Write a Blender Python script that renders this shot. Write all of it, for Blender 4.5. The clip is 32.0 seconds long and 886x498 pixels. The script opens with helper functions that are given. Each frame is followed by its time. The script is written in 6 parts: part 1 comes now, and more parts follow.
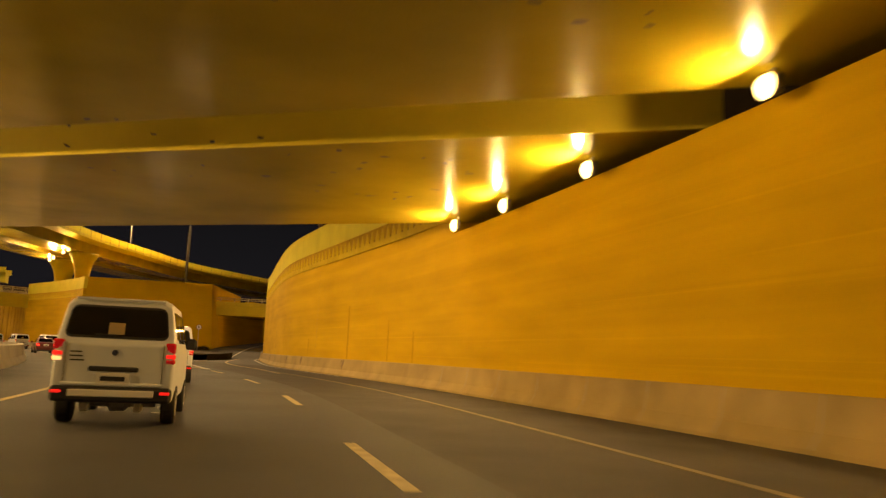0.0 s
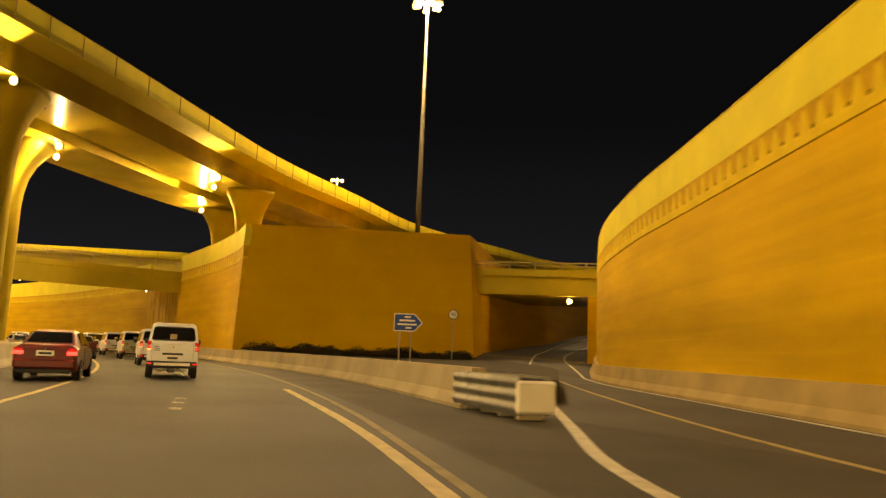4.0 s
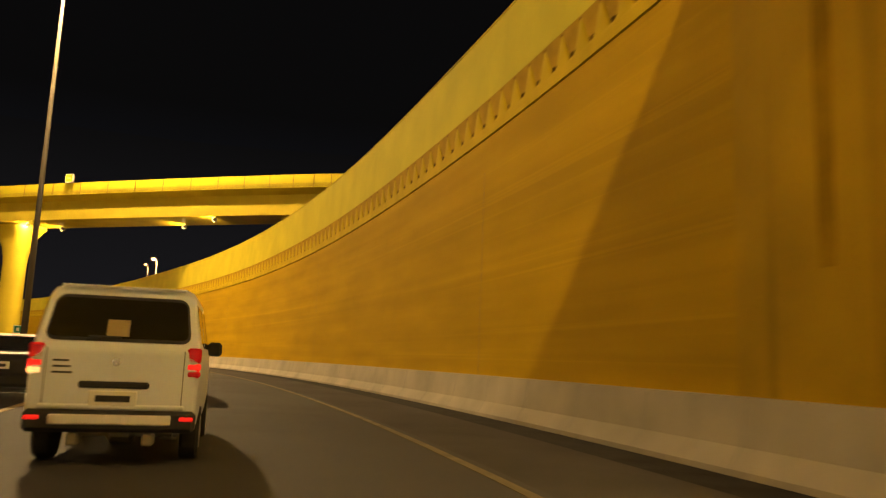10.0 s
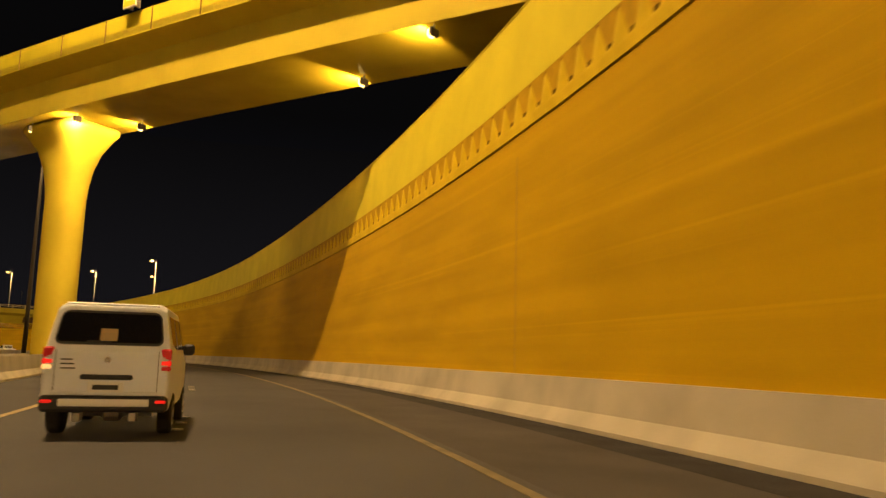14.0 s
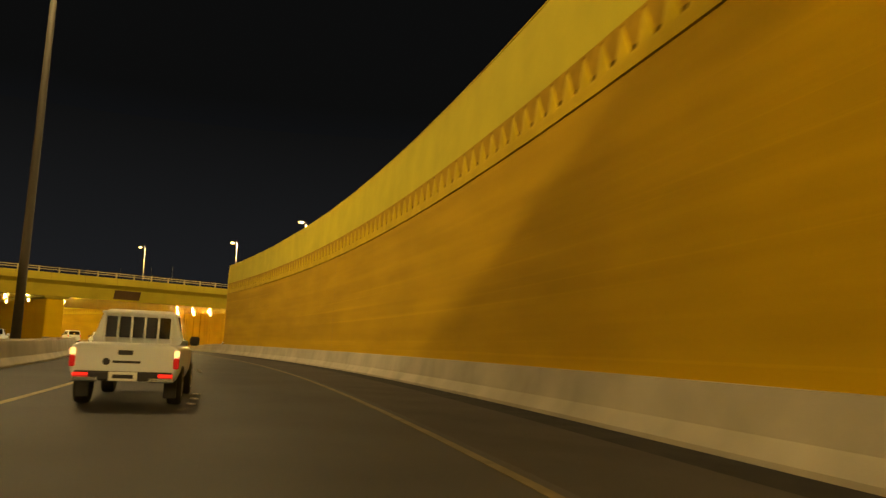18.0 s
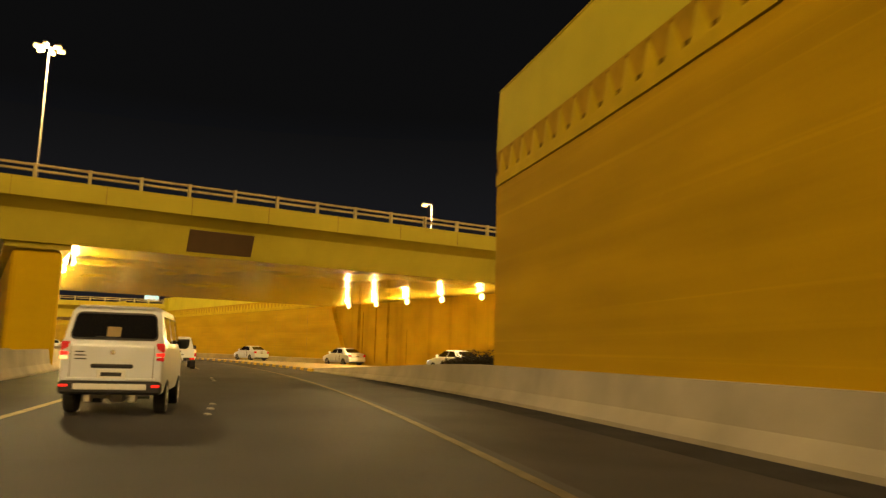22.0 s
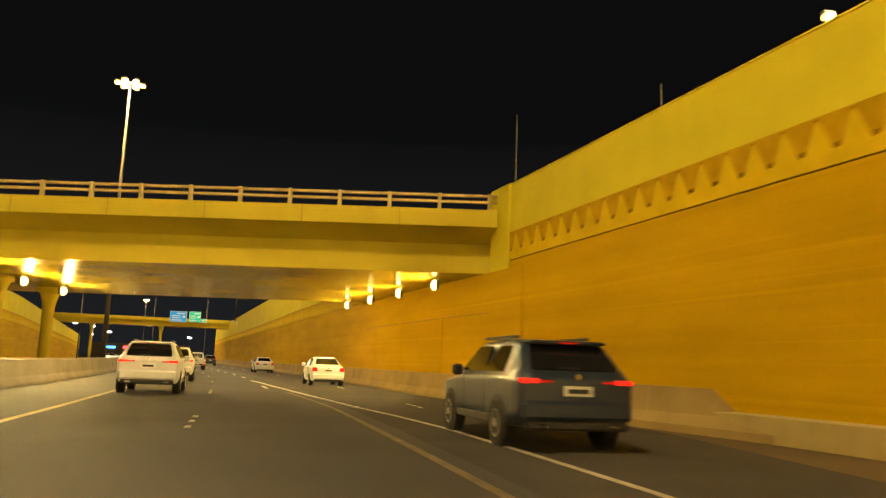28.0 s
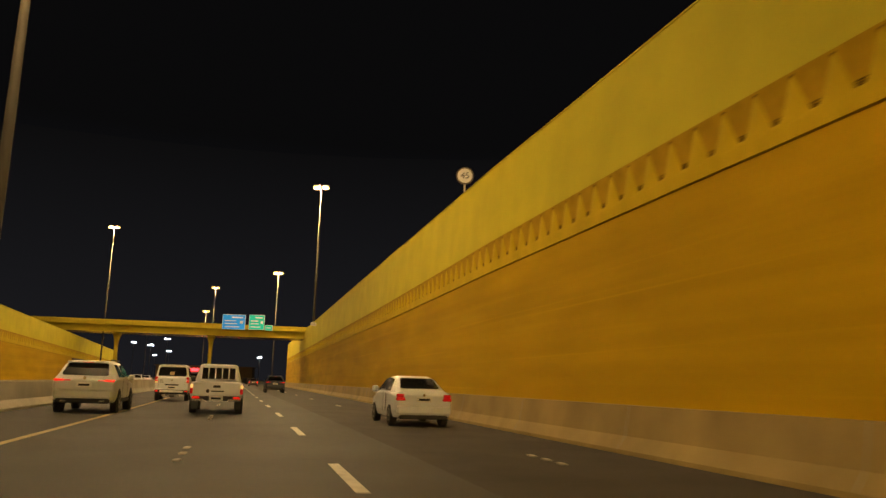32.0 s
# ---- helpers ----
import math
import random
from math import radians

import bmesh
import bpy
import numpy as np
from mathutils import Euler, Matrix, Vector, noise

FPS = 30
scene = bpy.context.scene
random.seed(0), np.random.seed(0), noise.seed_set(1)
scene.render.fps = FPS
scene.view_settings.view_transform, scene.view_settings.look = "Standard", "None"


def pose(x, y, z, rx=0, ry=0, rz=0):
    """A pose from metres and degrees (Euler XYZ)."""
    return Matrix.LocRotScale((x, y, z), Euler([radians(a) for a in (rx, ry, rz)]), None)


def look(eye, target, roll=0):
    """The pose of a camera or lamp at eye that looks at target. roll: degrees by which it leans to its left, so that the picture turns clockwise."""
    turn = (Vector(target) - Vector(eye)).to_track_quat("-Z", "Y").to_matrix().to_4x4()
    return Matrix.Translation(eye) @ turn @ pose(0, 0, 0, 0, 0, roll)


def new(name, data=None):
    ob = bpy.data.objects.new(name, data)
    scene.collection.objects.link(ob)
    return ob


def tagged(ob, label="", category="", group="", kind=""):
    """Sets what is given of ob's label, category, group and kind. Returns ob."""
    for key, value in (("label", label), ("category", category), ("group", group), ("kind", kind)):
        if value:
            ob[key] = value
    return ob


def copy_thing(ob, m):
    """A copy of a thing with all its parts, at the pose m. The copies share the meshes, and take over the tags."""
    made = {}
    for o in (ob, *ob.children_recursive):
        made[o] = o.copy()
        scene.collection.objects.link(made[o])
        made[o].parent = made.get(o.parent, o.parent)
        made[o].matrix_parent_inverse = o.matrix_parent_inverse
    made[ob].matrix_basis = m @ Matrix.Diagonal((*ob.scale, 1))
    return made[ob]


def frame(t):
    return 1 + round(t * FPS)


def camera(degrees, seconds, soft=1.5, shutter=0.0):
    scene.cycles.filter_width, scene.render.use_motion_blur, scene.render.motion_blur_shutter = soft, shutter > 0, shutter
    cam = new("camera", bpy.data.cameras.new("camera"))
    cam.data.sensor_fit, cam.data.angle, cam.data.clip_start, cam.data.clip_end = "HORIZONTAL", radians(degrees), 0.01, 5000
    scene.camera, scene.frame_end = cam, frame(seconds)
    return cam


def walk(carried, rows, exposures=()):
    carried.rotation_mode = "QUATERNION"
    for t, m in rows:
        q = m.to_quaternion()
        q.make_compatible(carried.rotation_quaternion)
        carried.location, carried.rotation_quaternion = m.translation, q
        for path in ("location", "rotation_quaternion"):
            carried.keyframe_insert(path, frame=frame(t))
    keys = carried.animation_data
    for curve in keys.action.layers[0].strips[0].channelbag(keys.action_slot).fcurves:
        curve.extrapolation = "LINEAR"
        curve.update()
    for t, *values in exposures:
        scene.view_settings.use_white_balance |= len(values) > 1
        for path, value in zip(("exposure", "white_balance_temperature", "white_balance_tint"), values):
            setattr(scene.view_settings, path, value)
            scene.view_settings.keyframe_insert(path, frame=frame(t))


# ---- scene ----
cam = camera(60.15, 32.0, soft=1.35, shutter=0.4)
ROWS = [
    (0.0, pose(-0.000, 0.000, 1.2, 98.155, -2.571, -14.368)),
    (0.5, pose(0.068, 7.489, 1.2, 97.952, -2.505, -12.524)),
    (1.0, pose(-0.120, 14.897, 1.2, 97.673, -2.469, -10.662)),
    (1.5, pose(-0.488, 22.176, 1.2, 97.472, -2.259, -8.551)),
    (2.0, pose(-1.295, 29.328, 1.2, 97.325, -1.900, -5.640)),
    (2.5, pose(-2.370, 36.207, 1.2, 97.518, -2.369, -3.324)),
    (3.0, pose(-3.628, 43.112, 1.2, 97.740, -2.280, -1.848)),
    (3.5, pose(-5.062, 50.175, 1.2, 97.837, -2.253, -0.728)),
    (4.0, pose(-6.675, 57.415, 1.2, 97.816, -2.277, 0.473)),
    (4.5, pose(-8.524, 64.757, 1.2, 97.802, -2.362, 2.046)),
    (5.0, pose(-10.691, 72.054, 1.2, 98.051, -2.544, 4.406)),
    (5.5, pose(-13.012, 79.175, 1.2, 98.274, -2.664, 5.845)),
    (6.0, pose(-15.619, 86.258, 1.2, 98.247, -2.886, 7.755)),
    (6.5, pose(-18.406, 93.033, 1.2, 98.297, -2.810, 10.101)),
    (7.0, pose(-21.377, 99.615, 1.2, 98.211, -2.496, 12.256)),
    (7.5, pose(-24.504, 106.033, 1.2, 98.206, -2.026, 13.889)),
    (8.0, pose(-27.864, 112.219, 1.2, 98.086, -2.124, 15.721)),
    (8.5, pose(-31.139, 118.060, 1.2, 98.430, -2.396, 17.350)),
    (9.0, pose(-34.457, 123.626, 1.2, 98.327, -2.309, 18.830)),
    (9.5, pose(-37.782, 128.894, 1.2, 98.332, -2.231, 20.264)),
    (10.0, pose(-41.124, 133.853, 1.2, 98.408, -2.243, 22.121)),
    (10.5, pose(-44.490, 138.534, 1.2, 98.506, -2.348, 23.612)),
    (11.0, pose(-47.906, 143.021, 1.2, 98.580, -2.430, 25.314)),
    (11.5, pose(-51.436, 147.421, 1.2, 98.573, -2.249, 26.919)),
    (12.0, pose(-55.183, 151.792, 1.2, 98.483, -2.120, 28.845)),
    (12.5, pose(-59.110, 156.169, 1.2, 98.459, -2.010, 30.270)),
    (13.0, pose(-63.247, 160.560, 1.2, 98.367, -1.816, 31.878)),
    (13.5, pose(-67.545, 164.916, 1.2, 98.389, -1.719, 33.378)),
    (14.0, pose(-72.055, 169.217, 1.2, 98.202, -1.473, 34.959)),
    (14.5, pose(-76.720, 173.426, 1.2, 98.059, -1.480, 36.255)),
    (15.0, pose(-81.657, 177.607, 1.2, 98.011, -1.820, 37.723)),
    (15.5, pose(-86.902, 181.807, 1.2, 97.966, -1.989, 39.249)),
    (16.0, pose(-92.463, 186.025, 1.2, 97.872, -2.073, 40.734)),
    (16.5, pose(-98.324, 190.238, 1.2, 97.742, -2.115, 42.167)),
    (17.0, pose(-104.450, 194.430, 1.2, 97.689, -2.097, 43.615)),
    (17.5, pose(-110.795, 198.590, 1.2, 97.659, -2.047, 44.786)),
    (18.0, pose(-117.312, 202.683, 1.2, 97.558, -2.341, 46.162)),
    (18.5, pose(-123.956, 206.639, 1.2, 97.679, -2.387, 47.698)),
    (19.0, pose(-130.691, 210.410, 1.2, 97.865, -2.453, 49.465)),
    (19.5, pose(-137.491, 213.974, 1.2, 98.025, -2.292, 51.122)),
    (20.0, pose(-144.352, 217.326, 1.2, 98.120, -2.157, 52.939)),
    (20.5, pose(-151.286, 220.454, 1.2, 98.038, -2.119, 54.901)),
    (21.0, pose(-158.302, 223.390, 1.2, 98.000, -2.001, 56.644)),
    (21.5, pose(-165.331, 226.162, 1.2, 97.983, -1.808, 57.556)),
    (22.0, pose(-172.388, 228.759, 1.2, 97.812, -1.618, 58.743)),
    (22.5, pose(-179.354, 231.184, 1.2, 97.918, -1.605, 59.347)),
    (23.0, pose(-186.314, 233.477, 1.2, 98.064, -1.940, 59.068)),
    (23.5, pose(-193.118, 235.433, 1.2, 98.258, -2.203, 60.957)),
    (24.0, pose(-200.290, 237.218, 1.2, 98.366, -2.392, 62.944)),
    (24.5, pose(-207.574, 238.950, 1.2, 98.489, -2.314, 64.670)),
    (25.0, pose(-215.073, 240.354, 1.2, 98.383, -2.612, 67.197)),
    (25.5, pose(-222.518, 241.472, 1.2, 98.242, -2.328, 69.413)),
    (26.0, pose(-229.795, 242.277, 1.2, 98.270, -2.211, 71.807)),
    (26.5, pose(-236.929, 242.807, 1.2, 98.396, -1.960, 73.501)),
    (27.0, pose(-244.049, 243.112, 1.2, 98.580, -2.030, 75.266)),
    (27.5, pose(-251.244, 243.232, 1.2, 98.706, -2.037, 76.580)),
    (28.0, pose(-258.544, 243.228, 1.2, 98.721, -1.986, 77.321)),
    (28.5, pose(-265.895, 243.116, 1.2, 98.702, -1.852, 77.661)),
    (29.0, pose(-273.136, 242.827, 1.2, 98.994, -3.076, 78.198)),
    (29.5, pose(-279.972, 242.667, 1.2, 99.178, -2.862, 78.847)),
    (30.0, pose(-286.598, 242.324, 1.2, 99.038, -2.123, 79.627)),
    (30.5, pose(-292.902, 241.987, 1.2, 99.123, -1.972, 80.276)),
    (31.0, pose(-299.007, 241.563, 1.2, 99.375, -1.616, 81.139)),
    (31.5, pose(-305.051, 241.076, 1.2, 99.693, -1.821, 81.776)),
    (32.0, pose(-311.146, 240.510, 1.2, 100.119, -1.637, 82.647)),
]
LIGHTING = [(0.0, 0.0, 6650, 10), (3.0, 0.25, 6700, 0), (6.5, 0.35, 6800, 14), (8.0, 0.55, 6900, 6), (9.0, 0.5, 6700, 9), (10.0, -0.05, 6500, 5), (14.0, -0.4, 6500, 10), (17.0, 0.42, 6300, -8), (20.0, 0.3, 6300, 0), (22.0, 0.42, 6300, 0), (23.0, 0.4, 6300, 1),
            (24.0, 0.05, 6450, 15), (25.0, 0.2, 6450, -9), (26.0, 0.45, 6400, -22), (28.0, 0.4, 6400, -6), (29.0, 0.05, 6400, 2), (30.0, -0.5, 6450, 23), (31.0, 0.15, 6350, 1), (32.0, 0.0, 6300, 4)]
walk(cam, ROWS, LIGHTING)

# ---- night sky, lamps ----
world = bpy.data.worlds.new("night")
scene.world = world
world.use_nodes = True
wn = world.node_tree.nodes
sky_dir, sky_part, sky_ramp = wn.new("ShaderNodeTexCoord"), wn.new("ShaderNodeSeparateXYZ"), wn.new("ShaderNodeValToRGB")
sky_ramp.color_ramp.elements[0].color, sky_ramp.color_ramp.elements[0].position = (0.034, 0.036, 0.054, 1), 0.0
sky_ramp.color_ramp.elements[1].color, sky_ramp.color_ramp.elements[1].position = (0.0115, 0.0105, 0.011, 1), 0.30
world.node_tree.links.new(sky_dir.outputs["Generated"], sky_part.inputs[0])
world.node_tree.links.new(sky_part.outputs["Z"], sky_ramp.inputs[0])
world.node_tree.links.new(sky_ramp.outputs[0], wn["Background"].inputs[0])
wn["Background"].inputs[1].default_value = 0.27
SODIUM = (1.0, 0.62, 0.26)
WARM = (1.0, 0.60, 0.20)
MAST_W = 54000.0     # tall mast lamps
WALL_W = 2600.0      # lamps under the bridges


def glow_lamp(name, place, watts, colour, radius, aim=None, cone=160, blend=0.6):
    if aim is None:
        d = bpy.data.lights.new(name, "POINT")
    else:
        d = bpy.data.lights.new(name, "SPOT")
        d.spot_size, d.spot_blend = radians(cone), blend
    d.energy, d.color, d.shadow_soft_size = watts, colour, radius
    ob = new(name, d)
    ob.matrix_world = look(place, aim) if aim is not None else Matrix.Translation(place)
    return ob


# ---- the alignment of the road: one station is about 13 metres ----
ALIGN = [(2.0, -29.5), (0.0, 0.0), (-1.3, 29.3), (-6.7, 57.4), (-15.6, 86.3), (-27.9, 112.2), (-41.1, 133.9), (-55.2, 151.8),
         (-72.1, 169.2), (-92.5, 186.0), (-117.3, 202.7), (-144.4, 217.3), (-172.4, 228.8), (-200.3, 237.2), (-229.8, 242.3),
         (-258.5, 243.2), (-286.6, 242.3), (-311.1, 240.5), (-335.4, 237.6), (-359.7, 234.3)]


def spline(pts, f):
    """A smooth curve through pts, at the fractional index f."""
    n = len(pts)
    f = min(max(f, 0.0), n - 1.0)
    i = min(int(f), n - 2)
    p = [Vector(pts[min(max(j, 0), n - 1)]) for j in (i - 1, i, i + 1, i + 2)]
    if i == 0:
        p[0] = 2 * p[1] - p[2]
    if i == n - 2:
        p[3] = 2 * p[2] - p[1]
    t = f - i
    return 0.5 * (2 * p[1] + (p[2] - p[0]) * t + (2 * p[0] - 5 * p[1] + 4 * p[2] - p[3]) * t * t
                  + (3 * p[1] - p[0] - 3 * p[2] + p[3]) * t ** 3)


def centre(u):
    f = u / 2 + 1
    if f < 0:
        return Vector(ALIGN[0]) + (Vector(ALIGN[0]) - Vector(ALIGN[1])) * -f
    if f > len(ALIGN) - 1:
        return Vector(ALIGN[-1]) + (Vector(ALIGN[-1]) - Vector(ALIGN[-2])) * (f - len(ALIGN) + 1)
    return spline(ALIGN, f)


def along(u):
    return (centre(u + 0.05) - centre(u - 0.05)).normalized()


def at(u, off, z=0.0):
    c, t = centre(u), along(u)
    return Vector((c.x + t.y * off, c.y - t.x * off, z))


def stations(a, b, step=0.25):
    n = max(1, math.ceil((b - a) / step))
    return [a + (b - a) * i / n for i in range(n + 1)]


def line_at(a, b, off, step=0.25):
    """Plan points beside the road; off may be a number or rows of (station, offset)."""
    us = stations(a, b, step)
    if isinstance(off, (int, float)):
        return [at(u, off).xy for u in us]
    xs, ys = [r[0] for r in off], [r[1] for r in off]
    return [at(u, float(np.interp(u, xs, ys))).xy for u in us]


def smooth(pts, per=4):
    n = (len(pts) - 1) * per
    return [spline(pts, i / per) for i in range(n + 1)]


def densify(pts, step):
    out, rest = [Vector(pts[0])], 0.0
    for a, b in zip(pts, pts[1:]):
        a, b = Vector(a), Vector(b)
        n = max(1, round((b - a).length / step))
        out += [a.lerp(b, (i + 1) / n) for i in range(n)]
    return out


# ---- building helpers ----
def finish(bm, name, mats, bevel=0.0, flat=True):
    me = bpy.data.meshes.new(name)
    bmesh.ops.recalc_face_normals(bm, faces=bm.faces)
    bm.to_mesh(me)
    bm.free()
    for m in mats if isinstance(mats, (list, tuple)) else [mats]:
        me.materials.append(m)
    if not flat:
        for p in me.polygons:
            p.use_smooth = True
    return me


def part(name, bm, material, parent=None, label="", flat=True):
    ob = new(name, finish(bm, name, material, flat=flat) if isinstance(bm, bmesh.types.BMesh) else bm)
    if parent is not None:
        ob.parent = parent
    if label:
        ob["label"] = label
    return ob


def setting(name, bm, material, label="", category="", flat=True):
    return tagged(part(name, bm, material, flat=flat), label, category, kind="structure")


def sweep(pts, profile, bm=None, closed=True, cap=True):
    """Sweeps a cross-section (offset to the right, height) along plan points. profile: a list, or a function of the fraction along."""
    bm = bm or bmesh.new()
    pts = [Vector(p) for p in pts]
    rows, n = [], len(pts)
    for i, p in enumerate(pts):
        a, b = pts[max(i - 1, 0)], pts[min(i + 1, n - 1)]
        t = (b - a).normalized()
        prof = profile(i / (n - 1)) if callable(profile) else profile
        rows.append([bm.verts.new((p.x + t.y * o, p.y - t.x * o, z)) for o, z in prof])
    m = len(rows[0])
    for r, s in zip(rows, rows[1:]):
        for j in range(m if closed else m - 1):
            k = (j + 1) % m
            bm.faces.new((r[j], r[k], s[k], s[j]))
    if closed and cap:
        bm.faces.new(rows[0]), bm.faces.new(list(reversed(rows[-1])))
    return bm


def box(bm, x0, x1, y0, y1, z0, z1, m=None):
    v = [bm.verts.new((m @ Vector((x, y, z))) if m else (x, y, z)) for z in (z0, z1) for x, y in ((x0, y0), (x1, y0), (x1, y1), (x0, y1))]
    for f in ((0, 3, 2, 1), (4, 5, 6, 7), (0, 1, 5, 4), (1, 2, 6, 5), (2, 3, 7, 6), (3, 0, 4, 7)):
        bm.faces.new([v[i] for i in f])
    return bm


def bevel_all(bm, width, segments=1, angle=30):
    bmesh.ops.remove_doubles(bm, verts=bm.verts, dist=1e-5)
    bmesh.ops.recalc_face_normals(bm, faces=bm.faces)
    edges = [e for e in bm.edges if len(e.link_faces) == 2 and e.calc_face_angle(0) > radians(angle)]
    bmesh.ops.bevel(bm, geom=edges, offset=width, segments=segments, affect="EDGES", profile=0.5, clamp_overlap=True)
    return bm


def lathe(bm, prof, m=None, seg=16, sx=1.0, sy=1.0):
    """Rings of (radius, height), closed at both ends."""
    rows = []
    for r, z in prof:
        rows.append([bm.verts.new((m @ Vector((r * sx * math.cos(a), r * sy * math.sin(a), z))) if m else (r * sx * math.cos(a), r * sy * math.sin(a), z))
                     for a in (2 * math.pi * i / seg for i in range(seg))])
    for r, s in zip(rows, rows[1:]):
        for i in range(seg):
            j = (i + 1) % seg
            bm.faces.new((r[i], r[j], s[j], s[i]))
    bm.faces.new(list(reversed(rows[0]))), bm.faces.new(rows[-1])
    return bm


def prism(bm, plan, z0, z1, foot=None):
    """An upright block over a plan polygon; foot is the polygon of its base where the sides lean."""
    lo = [bm.verts.new((p[0], p[1], z0)) for p in (foot or plan)]
    zs = z1 if isinstance(z1, (list, tuple)) else [z1] * len(plan)
    hi = [bm.verts.new((p[0], p[1], z)) for p, z in zip(plan, zs)]
    n = len(plan)
    for i in range(n):
        j = (i + 1) % n
        bm.faces.new((lo[i], lo[j], hi[j], hi[i]))
    bm.faces.new(list(reversed(lo))), bm.faces.new(hi)
    return bm


# ---- materials ----
def material(name, colour, rough=0.8, metal=0.0, vary=0.25, scale=1.5, bump=0.2, grain=40.0, streak=0.0, emit=0.0, spec=0.5, band=0.0, lines=0.0, stretch=1.0):
    m = bpy.data.materials.new(name)
    m.use_nodes = True
    nt = m.node_tree
    b = nt.nodes["Principled BSDF"]
    b.inputs["Roughness"].default_value, b.inputs["Metallic"].default_value = rough, metal
    b.inputs["Specular IOR Level"].default_value = spec
    geo = nt.nodes.new("ShaderNodeNewGeometry")
    big = nt.nodes.new("ShaderNodeTexNoise")
    big.inputs["Scale"].default_value, big.inputs["Detail"].default_value = scale, 6
    fine = nt.nodes.new("ShaderNodeTexNoise")
    fine.inputs["Scale"].default_value, fine.inputs["Detail"].default_value = grain, 4
    nt.links.new(geo.outputs["Position"], fine.inputs["Vector"])
    wide = nt.nodes.new("ShaderNodeMapping")
    wide.inputs["Scale"].default_value = (stretch, stretch, 1.0)
    nt.links.new(geo.outputs["Position"], wide.inputs["Vector"])
    nt.links.new(wide.outputs[0], big.inputs["Vector"])
    mix = nt.nodes.new("ShaderNodeMixRGB")
    mix.inputs[1].default_value = (*[c * (1 - vary) for c in colour], 1)
    mix.inputs[2].default_value = (*[min(1, c * (1 + vary)) for c in colour], 1)
    add = nt.nodes.new("ShaderNodeMath")
    add.operation = "MULTIPLY_ADD"
    add.inputs[1].default_value = 0.35
    nt.links.new(fine.outputs["Fac"], add.inputs[0])
    ramp = nt.nodes.new("ShaderNodeMapRange")
    ramp.inputs[1].default_value, ramp.inputs[2].default_value = 0.3, 0.7
    nt.links.new(big.outputs["Fac"], ramp.inputs[0])
    sc = nt.nodes.new("ShaderNodeMath")
    sc.operation = "MULTIPLY"
    sc.inputs[1].default_value = 0.65
    nt.links.new(ramp.outputs[0], sc.inputs[0])
    nt.links.new(sc.outputs[0], add.inputs[2])
    last = add.outputs[0]
    if streak:
        mp = nt.nodes.new("ShaderNodeMapping")
        mp.inputs["Scale"].default_value = (1.1, 1.1, 0.03)
        nt.links.new(geo.outputs["Position"], mp.inputs["Vector"])
        st = nt.nodes.new("ShaderNodeTexNoise")
        st.inputs["Scale"].default_value, st.inputs["Detail"].default_value = 1.0, 5
        nt.links.new(mp.outputs[0], st.inputs["Vector"])
        cut = nt.nodes.new("ShaderNodeMapRange")
        cut.inputs[1].default_value, cut.inputs[2].default_value, cut.inputs[3].default_value, cut.inputs[4].default_value = 0.52, 0.75, 0.0, streak
        nt.links.new(st.outputs["Fac"], cut.inputs[0])
        sub = nt.nodes.new("ShaderNodeMath")
        sub.operation = "SUBTRACT"
        sub.use_clamp = True
        nt.links.new(last, sub.inputs[0]), nt.links.new(cut.outputs[0], sub.inputs[1])
        last = sub.outputs[0]
    if band:
        mp = nt.nodes.new("ShaderNodeMapping")
        mp.inputs["Scale"].default_value = (0.035, 0.035, 1.9)
        nt.links.new(geo.outputs["Position"], mp.inputs["Vector"])
        st = nt.nodes.new("ShaderNodeTexNoise")
        st.inputs["Scale"].default_value, st.inputs["Detail"].default_value, st.inputs["Distortion"].default_value = 1.0, 7, 0.4
        nt.links.new(mp.outputs[0], st.inputs["Vector"])
        cut = nt.nodes.new("ShaderNodeMapRange")
        cut.inputs[1].default_value, cut.inputs[2].default_value, cut.inputs[3].default_value, cut.inputs[4].default_value = 0.35, 0.7, -band, band
        nt.links.new(st.outputs["Fac"], cut.inputs[0])
        sub = nt.nodes.new("ShaderNodeMath")
        sub.use_clamp = True
        nt.links.new(last, sub.inputs[0]), nt.links.new(cut.outputs[0], sub.inputs[1])
        last = sub.outputs[0]
    if lines:
        mp = nt.nodes.new("ShaderNodeMapping")
        mp.inputs["Scale"].default_value = (0.03, 0.03, 7.5)
        nt.links.new(geo.outputs["Position"], mp.inputs["Vector"])
        st = nt.nodes.new("ShaderNodeTexNoise")
        st.inputs["Scale"].default_value, st.inputs["Detail"].default_value = 1.0, 3
        nt.links.new(mp.outputs[0], st.inputs["Vector"])
        cut = nt.nodes.new("ShaderNodeMapRange")
        cut.inputs[1].default_value, cut.inputs[2].default_value, cut.inputs[3].default_value, cut.inputs[4].default_value = 0.60, 0.72, 0.0, lines
        nt.links.new(st.outputs["Fac"], cut.inputs[0])
        sub = nt.nodes.new("ShaderNodeMath")
        sub.use_clamp = True
        nt.links.new(last, sub.inputs[0]), nt.links.new(cut.outputs[0], sub.inputs[1])
        last = sub.outputs[0]
    nt.links.new(last, mix.inputs[0])
    nt.links.new(mix.outputs[0], b.inputs["Base Color"])
    if bump:
        bp = nt.nodes.new("ShaderNodeBump")
        bp.inputs["Strength"].default_value, bp.inputs["Distance"].default_value = bump, 0.02
        nt.links.new(fine.outputs["Fac"], bp.inputs["Height"])
        nt.links.new(bp.outputs[0], b.inputs["Normal"])
